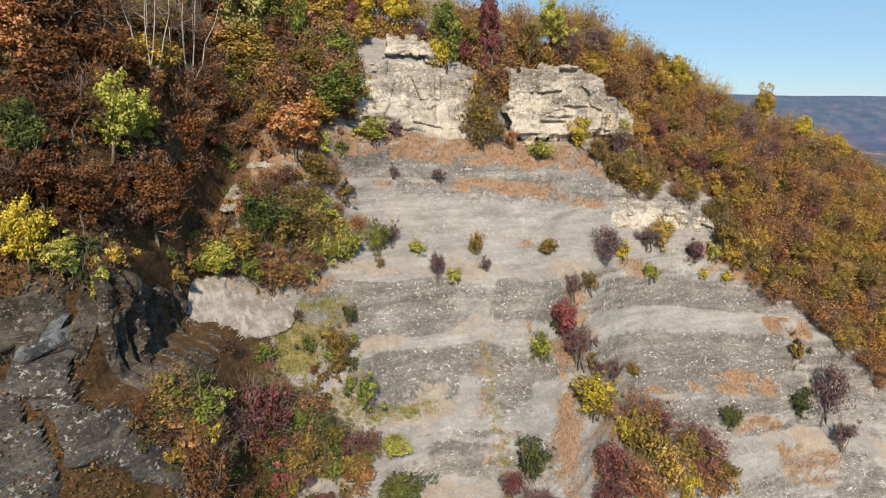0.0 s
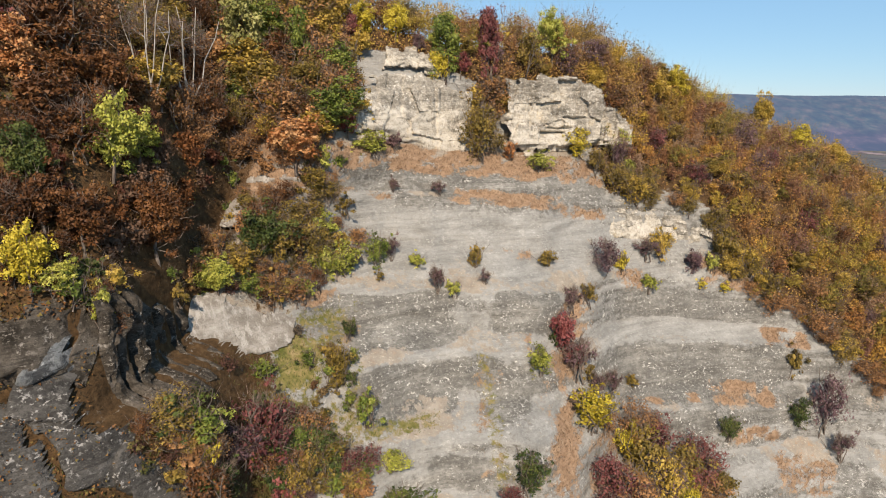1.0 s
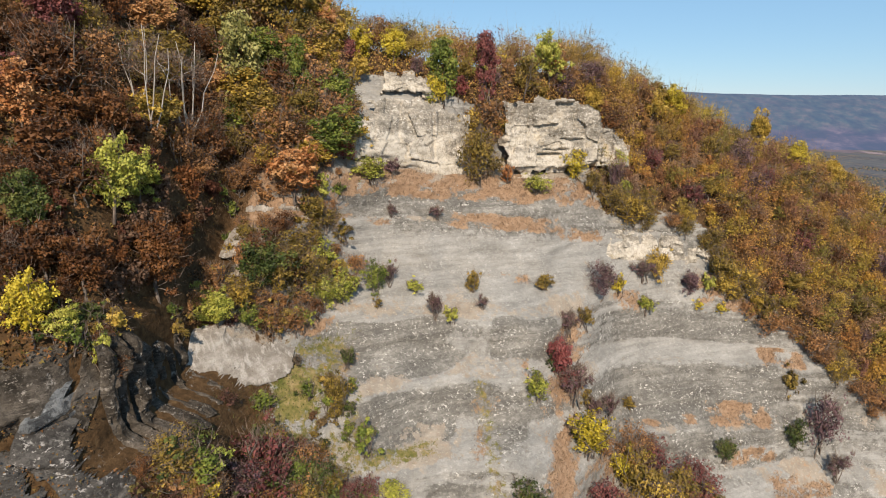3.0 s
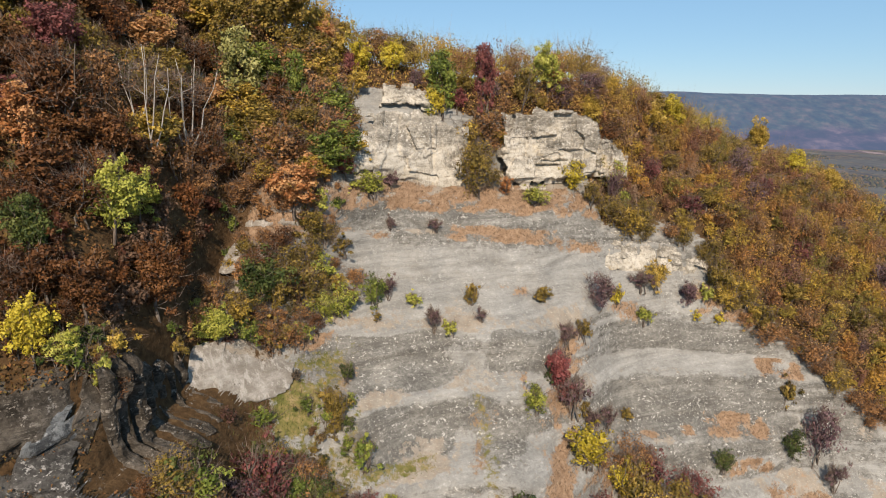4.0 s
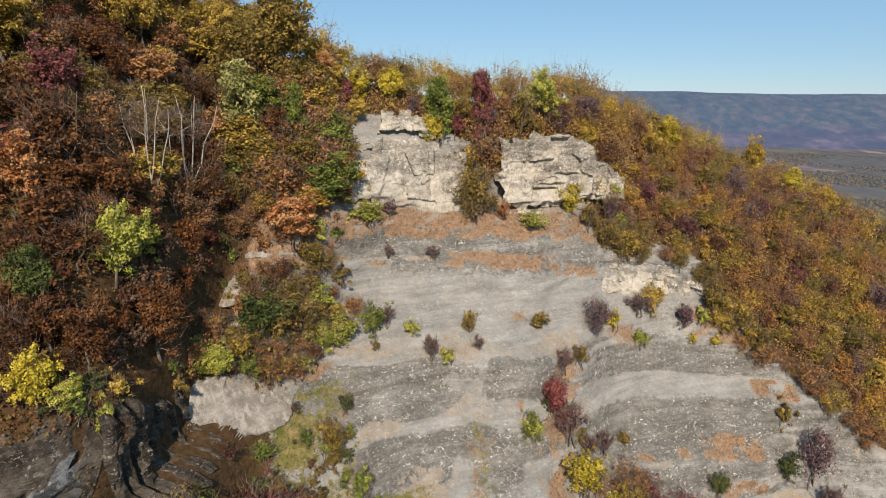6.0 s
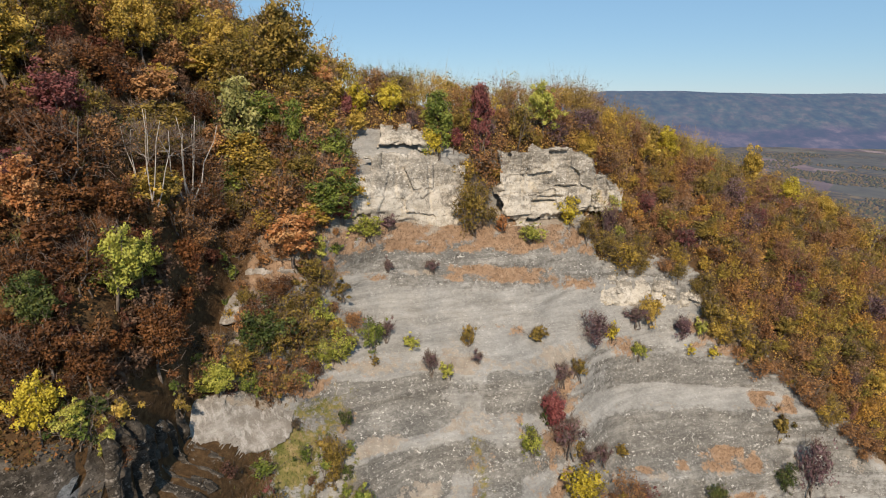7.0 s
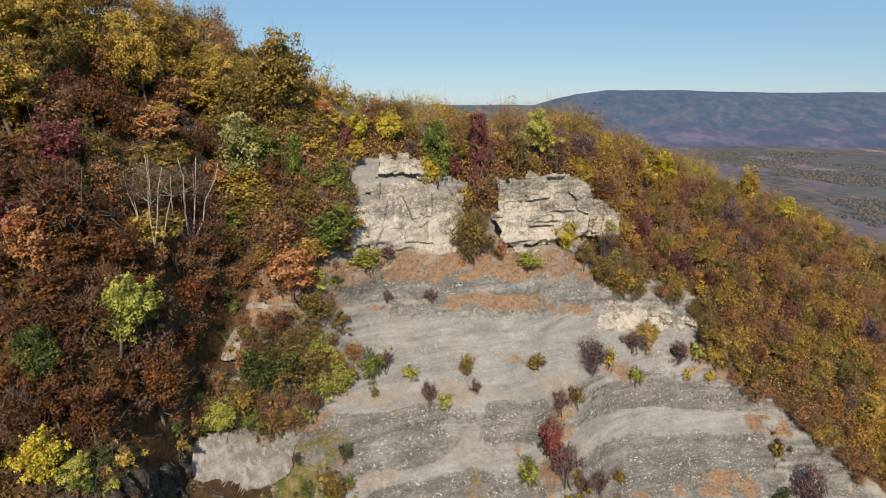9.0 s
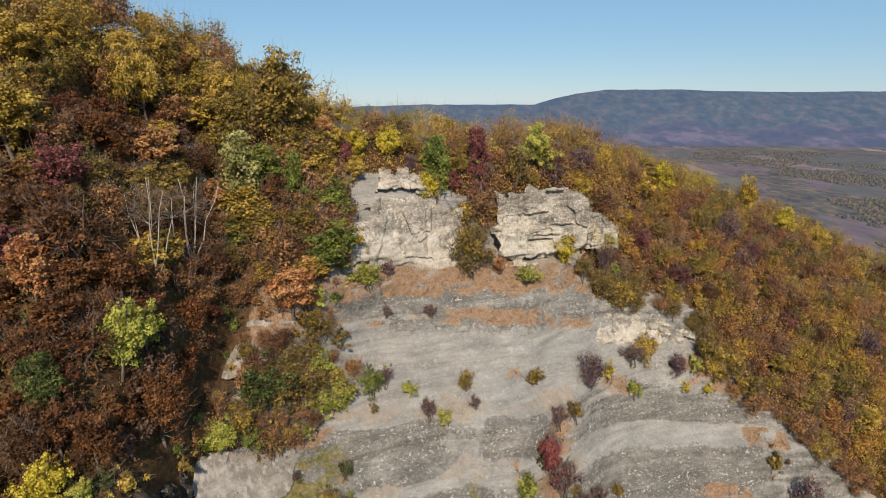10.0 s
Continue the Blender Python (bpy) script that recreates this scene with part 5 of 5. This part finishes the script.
plant("bush", "lime", -15.9, 13.7, 5.4, 5.9)
plant("bush", "olive", -22.9, 14.2, 2.8, 3.6)
plant("fuzzy", "rust", -18.1, 13.6, 4.5, 5.7)
plant("bush", "olive", -15.5, 12.1, 5.2, 5.6)
plant("fuzzy", "tan", -17.3, 10.8, 2.9, 3.7)
plant("bush", "olive", -13.4, 16.8, 3.2, 4.0)
plant("fuzzy", "tan", -20.9, 12.1, 3.3, 3.6)
plant("bush", "olive", -18.0, 17.3, 3.0, 3.2)
plant("bush", "lime", -13.6, 10.1, 3.9, 4.1)
plant("bush", "green", -21.8, 10.3, 3.9, 4.1)
plant("fuzzy", "rust", -21.4, 16.3, 5.4, 6.4)
plant("fuzzy", "olive", -16.3, 17.3, 3.9, 3.3)
plant("bush", "tan", -23.0, 16.4, 4.2, 3.9)
plant("fuzzy", "olive", -20.1, 15.3, 4.7, 5.9)
plant("fuzzy", "rust", -12.3, 10.6, 4.1, 5.2)
plant("bush", "green", -23.9, 12.3, 3.4, 2.9)
plant("bush", "lime", -16.7, 8.5, 3.7, 3.6)
plant("fuzzy", "tan", -14.3, 14.7, 3.2, 3.0)
plant("bush", "olive", -16.6, 19.4, 5.8, 6.2)
plant("bush", "tan", -26.8, 12.7, 4.6, 4.4)
plant("fuzzy", "rust", -19.6, 18.4, 5.3, 4.5)
plant("fuzzy", "tan", -17.6, 7.9, 5.2, 5.1)
plant("bush", "olive", -16.4, 15.5, 4.8, 4.7)
plant("bush", "tan", -19.3, 10.9, 3.2, 4.0)
plant("fuzzy", "olive", -18.6, 15.8, 5.7, 6.8)
plant("fuzzy", "tan", -11.5, 12.4, 3.6, 4.3)
plant("bush", "ochre", -17.3, 14.6, 4.3, 3.8)
plant("bush", "tan", -25.0, 14.0, 4.8, 4.4)
plant("bush", "ochre", -22.6, 12.1, 4.8, 4.9)
plant("bush", "olive", -20.1, 9.2, 4.0, 3.9)
plant("fuzzy", "tan", -22.0, 19.6, 3.1, 3.7)
plant("fuzzy", "olive", -21.8, 13.8, 4.1, 5.0)
plant("bush", "ochre", -13.6, 12.0, 4.5, 5.4)
plant("bush", "lime", -15.1, 10.1, 4.9, 5.0)
plant("fuzzy", "olive", -15.3, 18.5, 4.7, 5.4)
plant("fuzzy", "rust", -15.3, 8.7, 4.1, 3.6)
plant("fuzzy", "rust", -18.5, 9.4, 3.5, 3.3)
plant("fuzzy", "tan", 26.7, -16.5, 8.1, 7.3)
plant("fuzzy", "maroon", 37.3, -19.1, 5.1, 6.2)
plant("fuzzy", "maroon", 31.1, -16.6, 6.1, 5.6)
plant("fuzzy", "tan", 36.2, -21.5, 4.9, 6.1)
plant("fuzzy", "tan", 27.1, -21.6, 5.2, 6.7)
plant("bush", "olive", 34.9, -20.4, 7.2, 7.5)
plant("fuzzy", "maroon", 20.9, -19.2, 5.4, 5.6)
plant("fuzzy", "plum", 30.6, -21.0, 7.1, 7.7)
plant("fuzzy", "tan", 24.1, -19.7, 7.8, 8.6)
plant("fuzzy", "maroon", 21.8, -17.9, 7.5, 7.7)
plant("fuzzy", "maroon", 37.6, -20.4, 6.0, 7.5)
plant("bush", "olive", 27.2, -18.2, 8.4, 8.1)
plant("fuzzy", "plum", 30.0, -18.3, 5.6, 6.2)
plant("bush", "olive", 39.5, -22.6, 5.5, 6.5)
plant("fuzzy", "tan", 28.7, -15.2, 6.7, 7.0)
plant("fuzzy", "tan", 37.9, -24.2, 6.4, 6.4)
plant("fuzzy", "tan", -15.2, 35.9, 6.2, 5.8)
plant("fuzzy", "tan", -14.7, 32.7, 5.2, 5.8)
plant("fuzzy", "maroon", -17.5, 37.7, 4.4, 5.3)
plant("fuzzy", "tan", -16.3, 33.1, 5.9, 6.9)
plant("bush", "olive", -14.2, 34.1, 6.8, 7.1)
plant("fuzzy", "maroon", -15.3, 31.2, 6.0, 7.4)
plant("bush", "olive", -15.8, 28.5, 5.9, 5.3)
plant("bush", "ochre", -14.0, 28.5, 6.9, 8.5)
plant("fuzzy", "maroon", -17.9, 34.8, 7.1, 7.7)
plant("fuzzy", "olive", -16.6, 35.9, 6.6, 8.4)
plant("fuzzy", "tan", -15.9, 37.3, 7.1, 8.9)
plant("fuzzy", "olive", -13.4, 32.7, 5.3, 6.4)
plant("bush", "ochre", 5.4, 24.4, 6.6, 6.4)
plant("fuzzy", "tan", 8.9, 27.8, 6.9, 6.2)
plant("fuzzy", "tan", 7.4, 30.1, 8.2, 10.2)
plant("fuzzy", "olive", 6.4, 25.9, 6.2, 7.8)
plant("fuzzy", "olive", 8.7, 23.7, 4.9, 5.4)
plant("bush", "ochre", 5.1, 29.1, 6.7, 6.5)
plant("fuzzy", "olive", 3.8, 27.6, 5.0, 6.1)
plant("bush", "ochre", 10.3, 29.3, 5.6, 6.5)
plant("bush", "lime", 31.8, 19.2, 4.4, 4.8)
plant("bush", "lime", 31.5, 22.5, 6.8, 7.0)
plant("fuzzy", "olive", 30.1, 16.9, 6.2, 6.8)
plant("fuzzy", "tan", 32.8, 24.9, 4.6, 4.0)
plant("fuzzy", "tan", 71.6, -15.5, 3.5, 3.1)
plant("bush", "olive", 54.8, -0.8, 6.4, 7.1)
plant("bush", "ochre", 49.0, 5.6, 4.7, 5.6)
plant("fuzzy", "tan", 59.4, -3.5, 4.0, 3.8)
plant("bush", "ochre", 67.3, -9.4, 4.3, 4.1)
plant("fuzzy", "olive", 47.2, 10.1, 6.0, 6.2)
plant("fuzzy", "olive", 29.7, 17.1, 6.4, 7.4)
plant("fuzzy", "tan", 40.0, 14.1, 4.2, 4.9)
plant("bush", "olive", 47.3, 5.6, 7.1, 6.1)
plant("fuzzy", "olive", 49.9, 2.8, 3.7, 4.0)
plant("fuzzy", "tan", 63.4, -7.1, 4.7, 6.0)
plant("fuzzy", "tan", 69.5, -12.3, 4.3, 4.9)
plant("bush", "olive", 35.3, 16.1, 6.4, 5.5)
plant("fuzzy", "tan", 55.2, -2.1, 5.0, 6.3)
plant("bush", "olive", 45.6, 10.4, 3.9, 4.1)
plant("fuzzy", "tan", 62.1, -5.9, 6.4, 7.7)
plant("bush", "olive", 31.8, 16.0, 3.7, 3.5)
plant("bush", "ochre", 42.1, 14.6, 5.2, 4.4)
plant("bush", "ochre", 50.9, 4.0, 6.3, 6.7)
plant("fuzzy", "olive", 47.3, 8.2, 4.7, 4.4)
plant("fuzzy", "olive", 42.2, 13.0, 4.6, 5.4)
plant("fuzzy", "tan", 57.2, -2.0, 4.0, 4.2)
plant("fuzzy", "tan", 73.9, -14.7, 4.3, 5.5)
plant("fuzzy", "tan", 51.6, 0.0, 4.2, 4.4)
plant("fuzzy", "ochre", 64.6, -8.4, 4.7, 5.8)
plant("fuzzy", "olive", 35.5, 14.3, 4.7, 5.5)
plant("bush", "ochre", 53.1, 1.4, 4.1, 3.9)
plant("bush", "ochre", 61.1, -4.7, 3.6, 3.7)
plant("fuzzy", "olive", 52.1, 3.0, 6.2, 5.3)
plant("fuzzy", "olive", 66.1, -7.4, 5.0, 4.9)
plant("fuzzy", "ochre", 33.0, 14.8, 6.9, 7.4)
plant("fuzzy", "tan", 71.8, -14.1, 6.0, 6.1)
plant("bush", "ochre", 48.4, 3.3, 4.9, 6.1)
plant("fuzzy", "olive", 65.8, -10.1, 4.4, 4.2)
plant("bush", "rust", -32.7, 18.2, 2.6, 3.3)
plant("bush", "olive", -32.1, 19.3, 2.3, 2.1)
plant("bush", "dark_green", -29.3, 17.7, 2.1, 2.7)
plant("fuzzy", "rust", -27.4, 12.8, 2.9, 3.7)
plant("bush", "dark_green", -28.9, 17.3, 2.7, 3.3)
plant("bush", "rust", -30.3, 17.0, 2.3, 2.5)
plant("fuzzy", "rust", -28.1, 15.5, 3.2, 2.9)
plant("bush", "dark_green", -28.8, 15.6, 1.7, 2.2)
plant("bush", "olive", -28.7, 16.3, 2.3, 2.6)
plant("fuzzy", "rust", -30.7, 19.6, 2.7, 3.4)
plant("bush", "rust", -29.5, 16.7, 2.0, 2.1)
plant("bush", "olive", -13.1, 2.6, 2.8, 3.4)
plant("bush", "olive", -12.0, -0.6, 2.3, 2.9)
plant("bush", "olive", -14.0, -1.5, 1.7, 1.5)
plant("bush", "green", -12.9, 0.6, 2.7, 2.4)
plant("bush", "dark_green", -10.4, 0.1, 1.9, 2.1)
plant("bush", "green", -10.4, -2.1, 2.1, 2.3)
plant("bush", "green", -10.4, 2.0, 2.0, 1.9)
plant("tree", "green", -15.3, 32.6, 9.4, 9.8)
plant("tree", "olive", -16.5, 34.8, 9.2, 9.7)
plant("tree", "ochre", -16.6, 26.4, 6.4, 7.6)
plant("fuzzy", "rust", -30.6, 40.1, 6.8, 6.3)
plant("tree", "green", -27.0, 30.5, 6.7, 8.5)
plant("tree", "ochre", -26.2, 33.8, 8.8, 10.5)
plant("fuzzy", "tan", -27.6, 37.9, 8.2, 9.0)
plant("tree", "olive", -17.7, 30.5, 9.5, 8.9)
plant("tree", "green", -23.1, 38.1, 9.1, 9.2)
plant("fuzzy", "rust", -21.7, 34.8, 8.1, 8.6)
plant("fuzzy", "tan", -14.6, 30.3, 8.6, 8.7)
plant("fuzzy", "tan", -20.3, 32.7, 7.9, 8.0)
plant("tree", "ochre", -21.4, 29.5, 6.3, 6.5)
plant("fuzzy", "tan", -19.8, 37.8, 9.8, 9.8)
plant("tree", "olive", -18.6, 39.7, 10.4, 11.0)
plant("fuzzy", "tan", -29.3, 32.1, 5.9, 6.3)
plant("fuzzy", "rust", -19.4, 28.8, 6.3, 6.8)
plant("fuzzy", "olive", -28.2, 34.7, 7.3, 8.2)
plant("tree", "olive", -18.0, 33.9, 7.7, 6.6)
plant("tree", "olive", -23.3, 32.1, 7.3, 8.5)
plant("tree", "ochre", -24.6, 40.4, 6.2, 5.8)
plant("tree", "ochre", -17.4, 37.3, 10.3, 10.7)
plant("fuzzy", "tan", -21.0, 27.6, 9.2, 9.8)
plant("tree", "green", -14.7, 27.2, 9.9, 12.0)
plant("fuzzy", "olive", -26.2, 28.5, 6.0, 6.7)
plant("fuzzy", "rust", -15.7, 28.9, 6.5, 7.8)
plant("fuzzy", "olive", -17.4, 28.4, 6.1, 6.1)
plant("tree", "olive", -24.1, 30.4, 9.5, 10.6)
plant("tree", "ochre", -21.0, 40.3, 9.1, 8.2)
plant("tree", "green", -26.2, 35.9, 7.4, 7.3)
plant("bush", "tan", -15.5, 27.0, 3.1, 3.5)
plant("bush", "tan", -25.8, 23.9, 2.7, 2.9)
plant("bush", "tan", -23.6, 24.3, 1.9, 2.4)
plant("fuzzy", "tan", -16.4, 23.3, 3.1, 2.8)
plant("bush", "tan", -22.3, 22.7, 2.7, 2.9)
plant("fuzzy", "tan", -20.1, 23.4, 2.9, 3.7)
plant("bush", "tan", -17.4, 22.3, 2.6, 2.3)
plant("fuzzy", "tan", -26.9, 25.5, 2.4, 2.8)
plant("fuzzy", "tan", -14.5, 20.6, 3.0, 2.7)
plant("bush", "ochre", -17.4, 24.8, 3.5, 3.9)
plant("fuzzy", "tan", -17.2, 26.5, 3.4, 3.5)
plant("fuzzy", "tan", -20.9, 26.1, 2.6, 2.8)
plant("fuzzy", "tan", -24.4, 25.8, 3.5, 4.3)
plant("bush", "ochre", -18.9, 25.5, 2.9, 3.0)
plant("bush", "tan", -22.8, 27.2, 3.8, 4.8)
plant("fuzzy", "tan", -15.7, 21.3, 2.3, 2.3)
plant("tree", "rust", -30.5, 33.2, 5.6, 5.0)
plant("tree", "tan", -36.1, 46.7, 7.5, 6.7)
plant("tree", "tan", -35.0, 42.2, 7.8, 9.3)
plant("tree", "olive", -30.8, 31.0, 7.9, 7.6)
plant("tree", "olive", -32.5, 42.8, 5.7, 4.9)
plant("tree", "olive", -33.5, 39.7, 6.0, 7.3)
plant("tree", "tan", -30.3, 35.8, 6.9, 6.4)
plant("tree", "ochre", -31.5, 32.0, 6.7, 8.6)
plant("tree", "tan", -30.6, 29.4, 5.8, 5.1)
plant("tree", "olive", -32.3, 36.0, 8.0, 7.3)
plant("tree", "ochre", -32.6, 45.7, 8.7, 9.5)
plant("tree", "olive", -33.1, 38.0, 7.7, 9.2)
plant("tree", "tan", -32.4, 37.5, 5.7, 5.8)
plant("tree", "olive", -28.5, 42.0, 9.0, 9.2)
plant("tree", "rust", -52.6, 47.1, 8.7, 7.6)
plant("tree", "maroon", -42.2, 32.3, 7.1, 8.2)
plant("tree", "rust", -50.0, 36.0, 7.5, 9.3)
plant("tree", "maroon", -60.5, 50.3, 10.1, 9.8)
plant("tree", "rust", -51.2, 42.3, 7.3, 7.4)
plant("tree", "rust", -45.3, 40.0, 6.7, 7.5)
plant("tree", "maroon", -44.7, 31.6, 7.9, 8.9)
plant("tree", "rust", -48.8, 46.5, 8.9, 8.1)
plant("tree", "rust", -34.4, 32.4, 5.7, 5.8)

plant("bare", "plum", 18.6, 2.6, 4.6, 3.4, "in the dry gully")
plant("fuzzy", "plum", 17.6, -0.8, 5.6, 4.4, "in the dry gully")
plant("bush", "dark_green", 15.8, -0.6, 3.2, 2.6, "in the dry gully")
plant("fuzzy", "maroon", 18.4, -4.4, 5.6, 5.0, "in the dry gully")
plant("bush", "olive", 20.4, -5.6, 2.8, 2.8, "in the dry gully")
plant("bare", "plum", 21.6, -8.4, 4.6, 3.6, "in the dry gully")
plant("fuzzy", "tan", 22.4, -12.0, 5.0, 4.4, "in the dry gully")
plant("bare", "plum", 9.8, -15.6, 4.0, 3.4, "in the dry gully")
plant("tree", "ochre", -15.6, 42.4, 7.4, 6.2, "on the ridge")
plant("tree", "yellow", -12.4, 41.4, 7.0, 5.8, "on the ridge")
plant("tree", "olive", -18.6, 42.6, 8.0, 6.6, "on the ridge")
plant("fine", "lime", -29.6, 25.2, 8.0, 5.6, "on the edge of the gully")
plant("fine", "lime", -30.0, 24.4, 10.4, 6.8, "on the edge of the gully")
plant("big", "rust", -27.3, 16.6, 11.6, 7.4, "over the rock bluff")
plant("fine", "rust", -29.4, 19.2, 8.0, 6.2, "over the rock bluff")
plant("fine", "yellow", -31.4, 17.0, 7.6, 5.2, "over the rock bluff")
plant("fine", "lime", -29.8, 16.4, 4.6, 4.2, "over the rock bluff")
plant("bush", "ochre", -27.6, 16.0, 3.2, 3.2, "over the rock bluff")
plant("fine", "dark_green", -33.4, 24.4, 7.2, 5.6, "on the steep wooded side")
plant("fine", "orange", -37.2, 32.4, 8.4, 6.6, "on the steep wooded side")
plant("fine", "rust", -31.6, 21.0, 7.5, 6.0, "on the steep wooded side")
plant("fuzzy", "rust", -33.4, 20.6, 7.0, 6.0, "on the steep wooded side")
plant("fuzzy", "rust", -29.0, 29.0, 7.0, 6.0, "on the edge of the gully")
plant("fuzzy", "tan", -28.2, 26.0, 5.5, 5.0, "on the edge of the gully")
plant("birch", "tan", -31.0, 30.6, 12.5, 6.5, "on the steep wooded side")
plant("birch", "tan", -29.6, 30.2, 12.0, 7.5, "on the steep wooded side")
plant("fine", "maroon", -38.2, 41.0, 8.2, 7.2, "on the steep wooded side")
plant("fine", "rust", -36.8, 36.5, 9.0, 7.0, "on the steep wooded side")
plant("fine", "rust", -31.8, 30.5, 8.6, 7.0, "on the edge of the gully")
plant("fine", "lime", -26.4, 12.2, 5.5, 3.8, "in the gully")

# ---------------------------------------------------------------- the woods


def spur_edge(s):
    return np.interp(s, EDGE_Z, EDGE_X) + np.interp(s, [15, 20, 26], [-0.6, 0.4, 2.2])


RIGHT_MIX = [("fuzzy", "olive")] * 5 + [("fuzzy", "ochre")] * 3 + [("fuzzy", "tan")] * 5 + [("tree", "olive")] * 2 + [("tree", "ochre"), ("fuzzy", "maroon"), ("fuzzy", "rust"), ("fuzzy", "rust"), ("tree", "tan"), ("fuzzy", "plum")]
TOP_MIX = [("fuzzy", "olive"), ("fuzzy", "ochre"), ("tree", "olive"), ("tree", "ochre"), ("tree", "lime"), ("fuzzy", "tan"), ("fuzzy", "plum")]
LEFT_MIX = [("fuzzy", "rust")] * 4 + [("tree", "rust"), ("tree", "rust"), ("fuzzy", "tan"), ("tree", "maroon"), ("tree", "olive"), ("fuzzy", "olive")]
HIGH_MIX = [("big", "ochre"), ("tree", "ochre"), ("tree", "olive"), ("tree", "ochre"), ("fuzzy", "tan"), ("tree", "olive")]
scatter(1, 620, (27, 128), (-38, 40), 4.2, lambda x, s: s > forest_line(x) + 1.2, RIGHT_MIX, (4.4, 7.6), "in the wood on the slope", 0.95)
scatter(2, 120, (-12, 120), (0.2, 6), 5.0, lambda x, s: True, RIGHT_MIX + TOP_MIX, (5.0, 8.4), "on the ridge", 0.9, True)
scatter(3, 400, (-20, 30), (34, 46), 3.0, lambda x, s: s > np.interp(x, [-22, -14, -8, 0, 8, 24, 30], [41, 40, 39.5, 37.5, 34, 35.5, 30]) + 0.6, TOP_MIX, (3.5, 6.0), "above the crags", 0.9)
scatter(4, 900, (-52, -27), (16.6, 46), 4.0, lambda x, s: x < spur_edge(s) and not (x > -35.5 and s < 26) and not (x > -38 and 29 < s < 34), LEFT_MIX, (5.0, 7.5), "on the steep wooded side", 0.9)
scatter(5, 300, (-64, -14), (43, 62), 5.0, lambda x, s: True, HIGH_MIX, (6.5, 10), "high on the wooded side", 0.8)
scatter(6, 60, (-66, -16), (0.2, 4), 5.0, lambda x, s: True, HIGH_MIX, (6.5, 9.5), "on the ridge", 0.8, True)
scatter(7, 200, (-27, -13), (11, 27), 2.3, lambda x, s: x < -13.5, [("bush", "olive"), ("fuzzy", "tan"), ("bush", "green"), ("bush", "ochre"), ("bush", "olive"), ("bush", "tan")], (1.6, 3.4), "in dry grass on the slope", 1.0)
woodland("close autumn wood of ochre, olive and brown trees", 301, 9000, (26, 134), (-42, 40), 2.35, lambda x, s: s > forest_line(x) + 0.5, (2.8, 7.4), 430, 0.26, WOOD_WARM)
woodland("close autumn wood along the ridge", 302, 900, (-14, 130), (0.2, 6), 2.8, lambda x, s: True, (4.6, 8.8), 500, 0.25, WOOD_RIDGE, True)
woodland("close wood of rust-brown and olive trees", 303, 3000, (-56, -27), (16.4, 50), 2.4, lambda x, s: x < spur_edge(s), (2.6, 4.8), 560, 0.3, WOOD_RUST)
woodland("close wood of olive and ochre trees on the height", 304, 900, (-66, -16), (44, 62), 3.2, lambda x, s: True, (5, 8.5), 740, 0.31, WOOD_HIGH)
woodland("close wood behind the height", 305, 300, (-72, -16), (0.2, 6), 3.6, lambda x, s: True, (6, 9.5), 640, 0.32, WOOD_HIGH, True)
SLAB_X, SLAB_TOP = [-31, -28.1, -26.5, -24.1, -21.4], [12.6, 11.6, 8.4, 3.4, -1.4]


def scrub_here(x, s):
    """The scrub leaves the slabs, the washed rock and the grassy clearing free."""
    if x < -21.2 and s < np.interp(x, SLAB_X, SLAB_TOP):
        return False
    if x < -17 and np.interp(x, [-26.7, -23.6, -17.2], [6.6, 5.4, 3.6]) < s < np.interp(x, [-26.7, -23.6, -17.2], [11.9, 11.0, 6.6]):
        return False
    if -21.5 < x < -14.5 and -0.2 < s < 4.8 or -36 < x < -25.6 and 10 < s < 16.4:
        return False
    return x < -13.5 - 0.45 * s if s < 5 else x < -17.5


scatter(8, 300, (-27, -10), (-12, 6), 2.4, lambda x, s: x < -13 - 0.5 * s and scrub_here(x, s), [("bush", "olive"), ("fuzzy", "rust"), ("bush", "dark_green"), ("bush", "olive"), ("fuzzy", "maroon")], (1.6, 3.4), "low on the slope", 1.0)
woodland("dusky olive and brown scrub low on the slope", 306, 2200, (-30, -8), (-14, 16), 1.35, scrub_here, (1.0, 2.4), 300, 0.19, WOOD_DUSK, wide=1.1)
undergrowth("ochre, olive and brown scrub under the trees", 201, 70000, 0.30, (24, 134), (-42, 8), lambda x, s: s > forest_line(x) + 0.2, 1.6, UNDER_WARM)
undergrowth("olive and ochre scrub along the ridge", 202, 20000, 0.28, (-24, 40), (33.5, 8), lambda x, s: s > np.interp(x, [-22, -14, -8, 0, 8, 24, 30], [41, 40, 39.5, 37.5, 34, 35.5, 30]), 1.6, UNDER_WARM)
undergrowth("rust and green scrub under the trees", 203, 30000, 0.28, (-52, -25), (15.5, 8), lambda x, s: x < np.where(s > 33, -29, spur_edge(s)), 2.0, UNDER_DARK)
undergrowth("dark olive and brown growth between the rock slabs", 204, 9000, 0.2, (-40, -20), (-8, -30), lambda x, s: (x < np.interp(s, EDGE_Z, EDGE_X) - 0.3) & (s < 12.5), 0.5, UNDER_DARK)
far_woods(401, 5500)

for protos in KINDS.values():
    for proto in protos:
        for ob in (*proto.children_recursive, proto):
            bpy.data.objects.remove(ob)
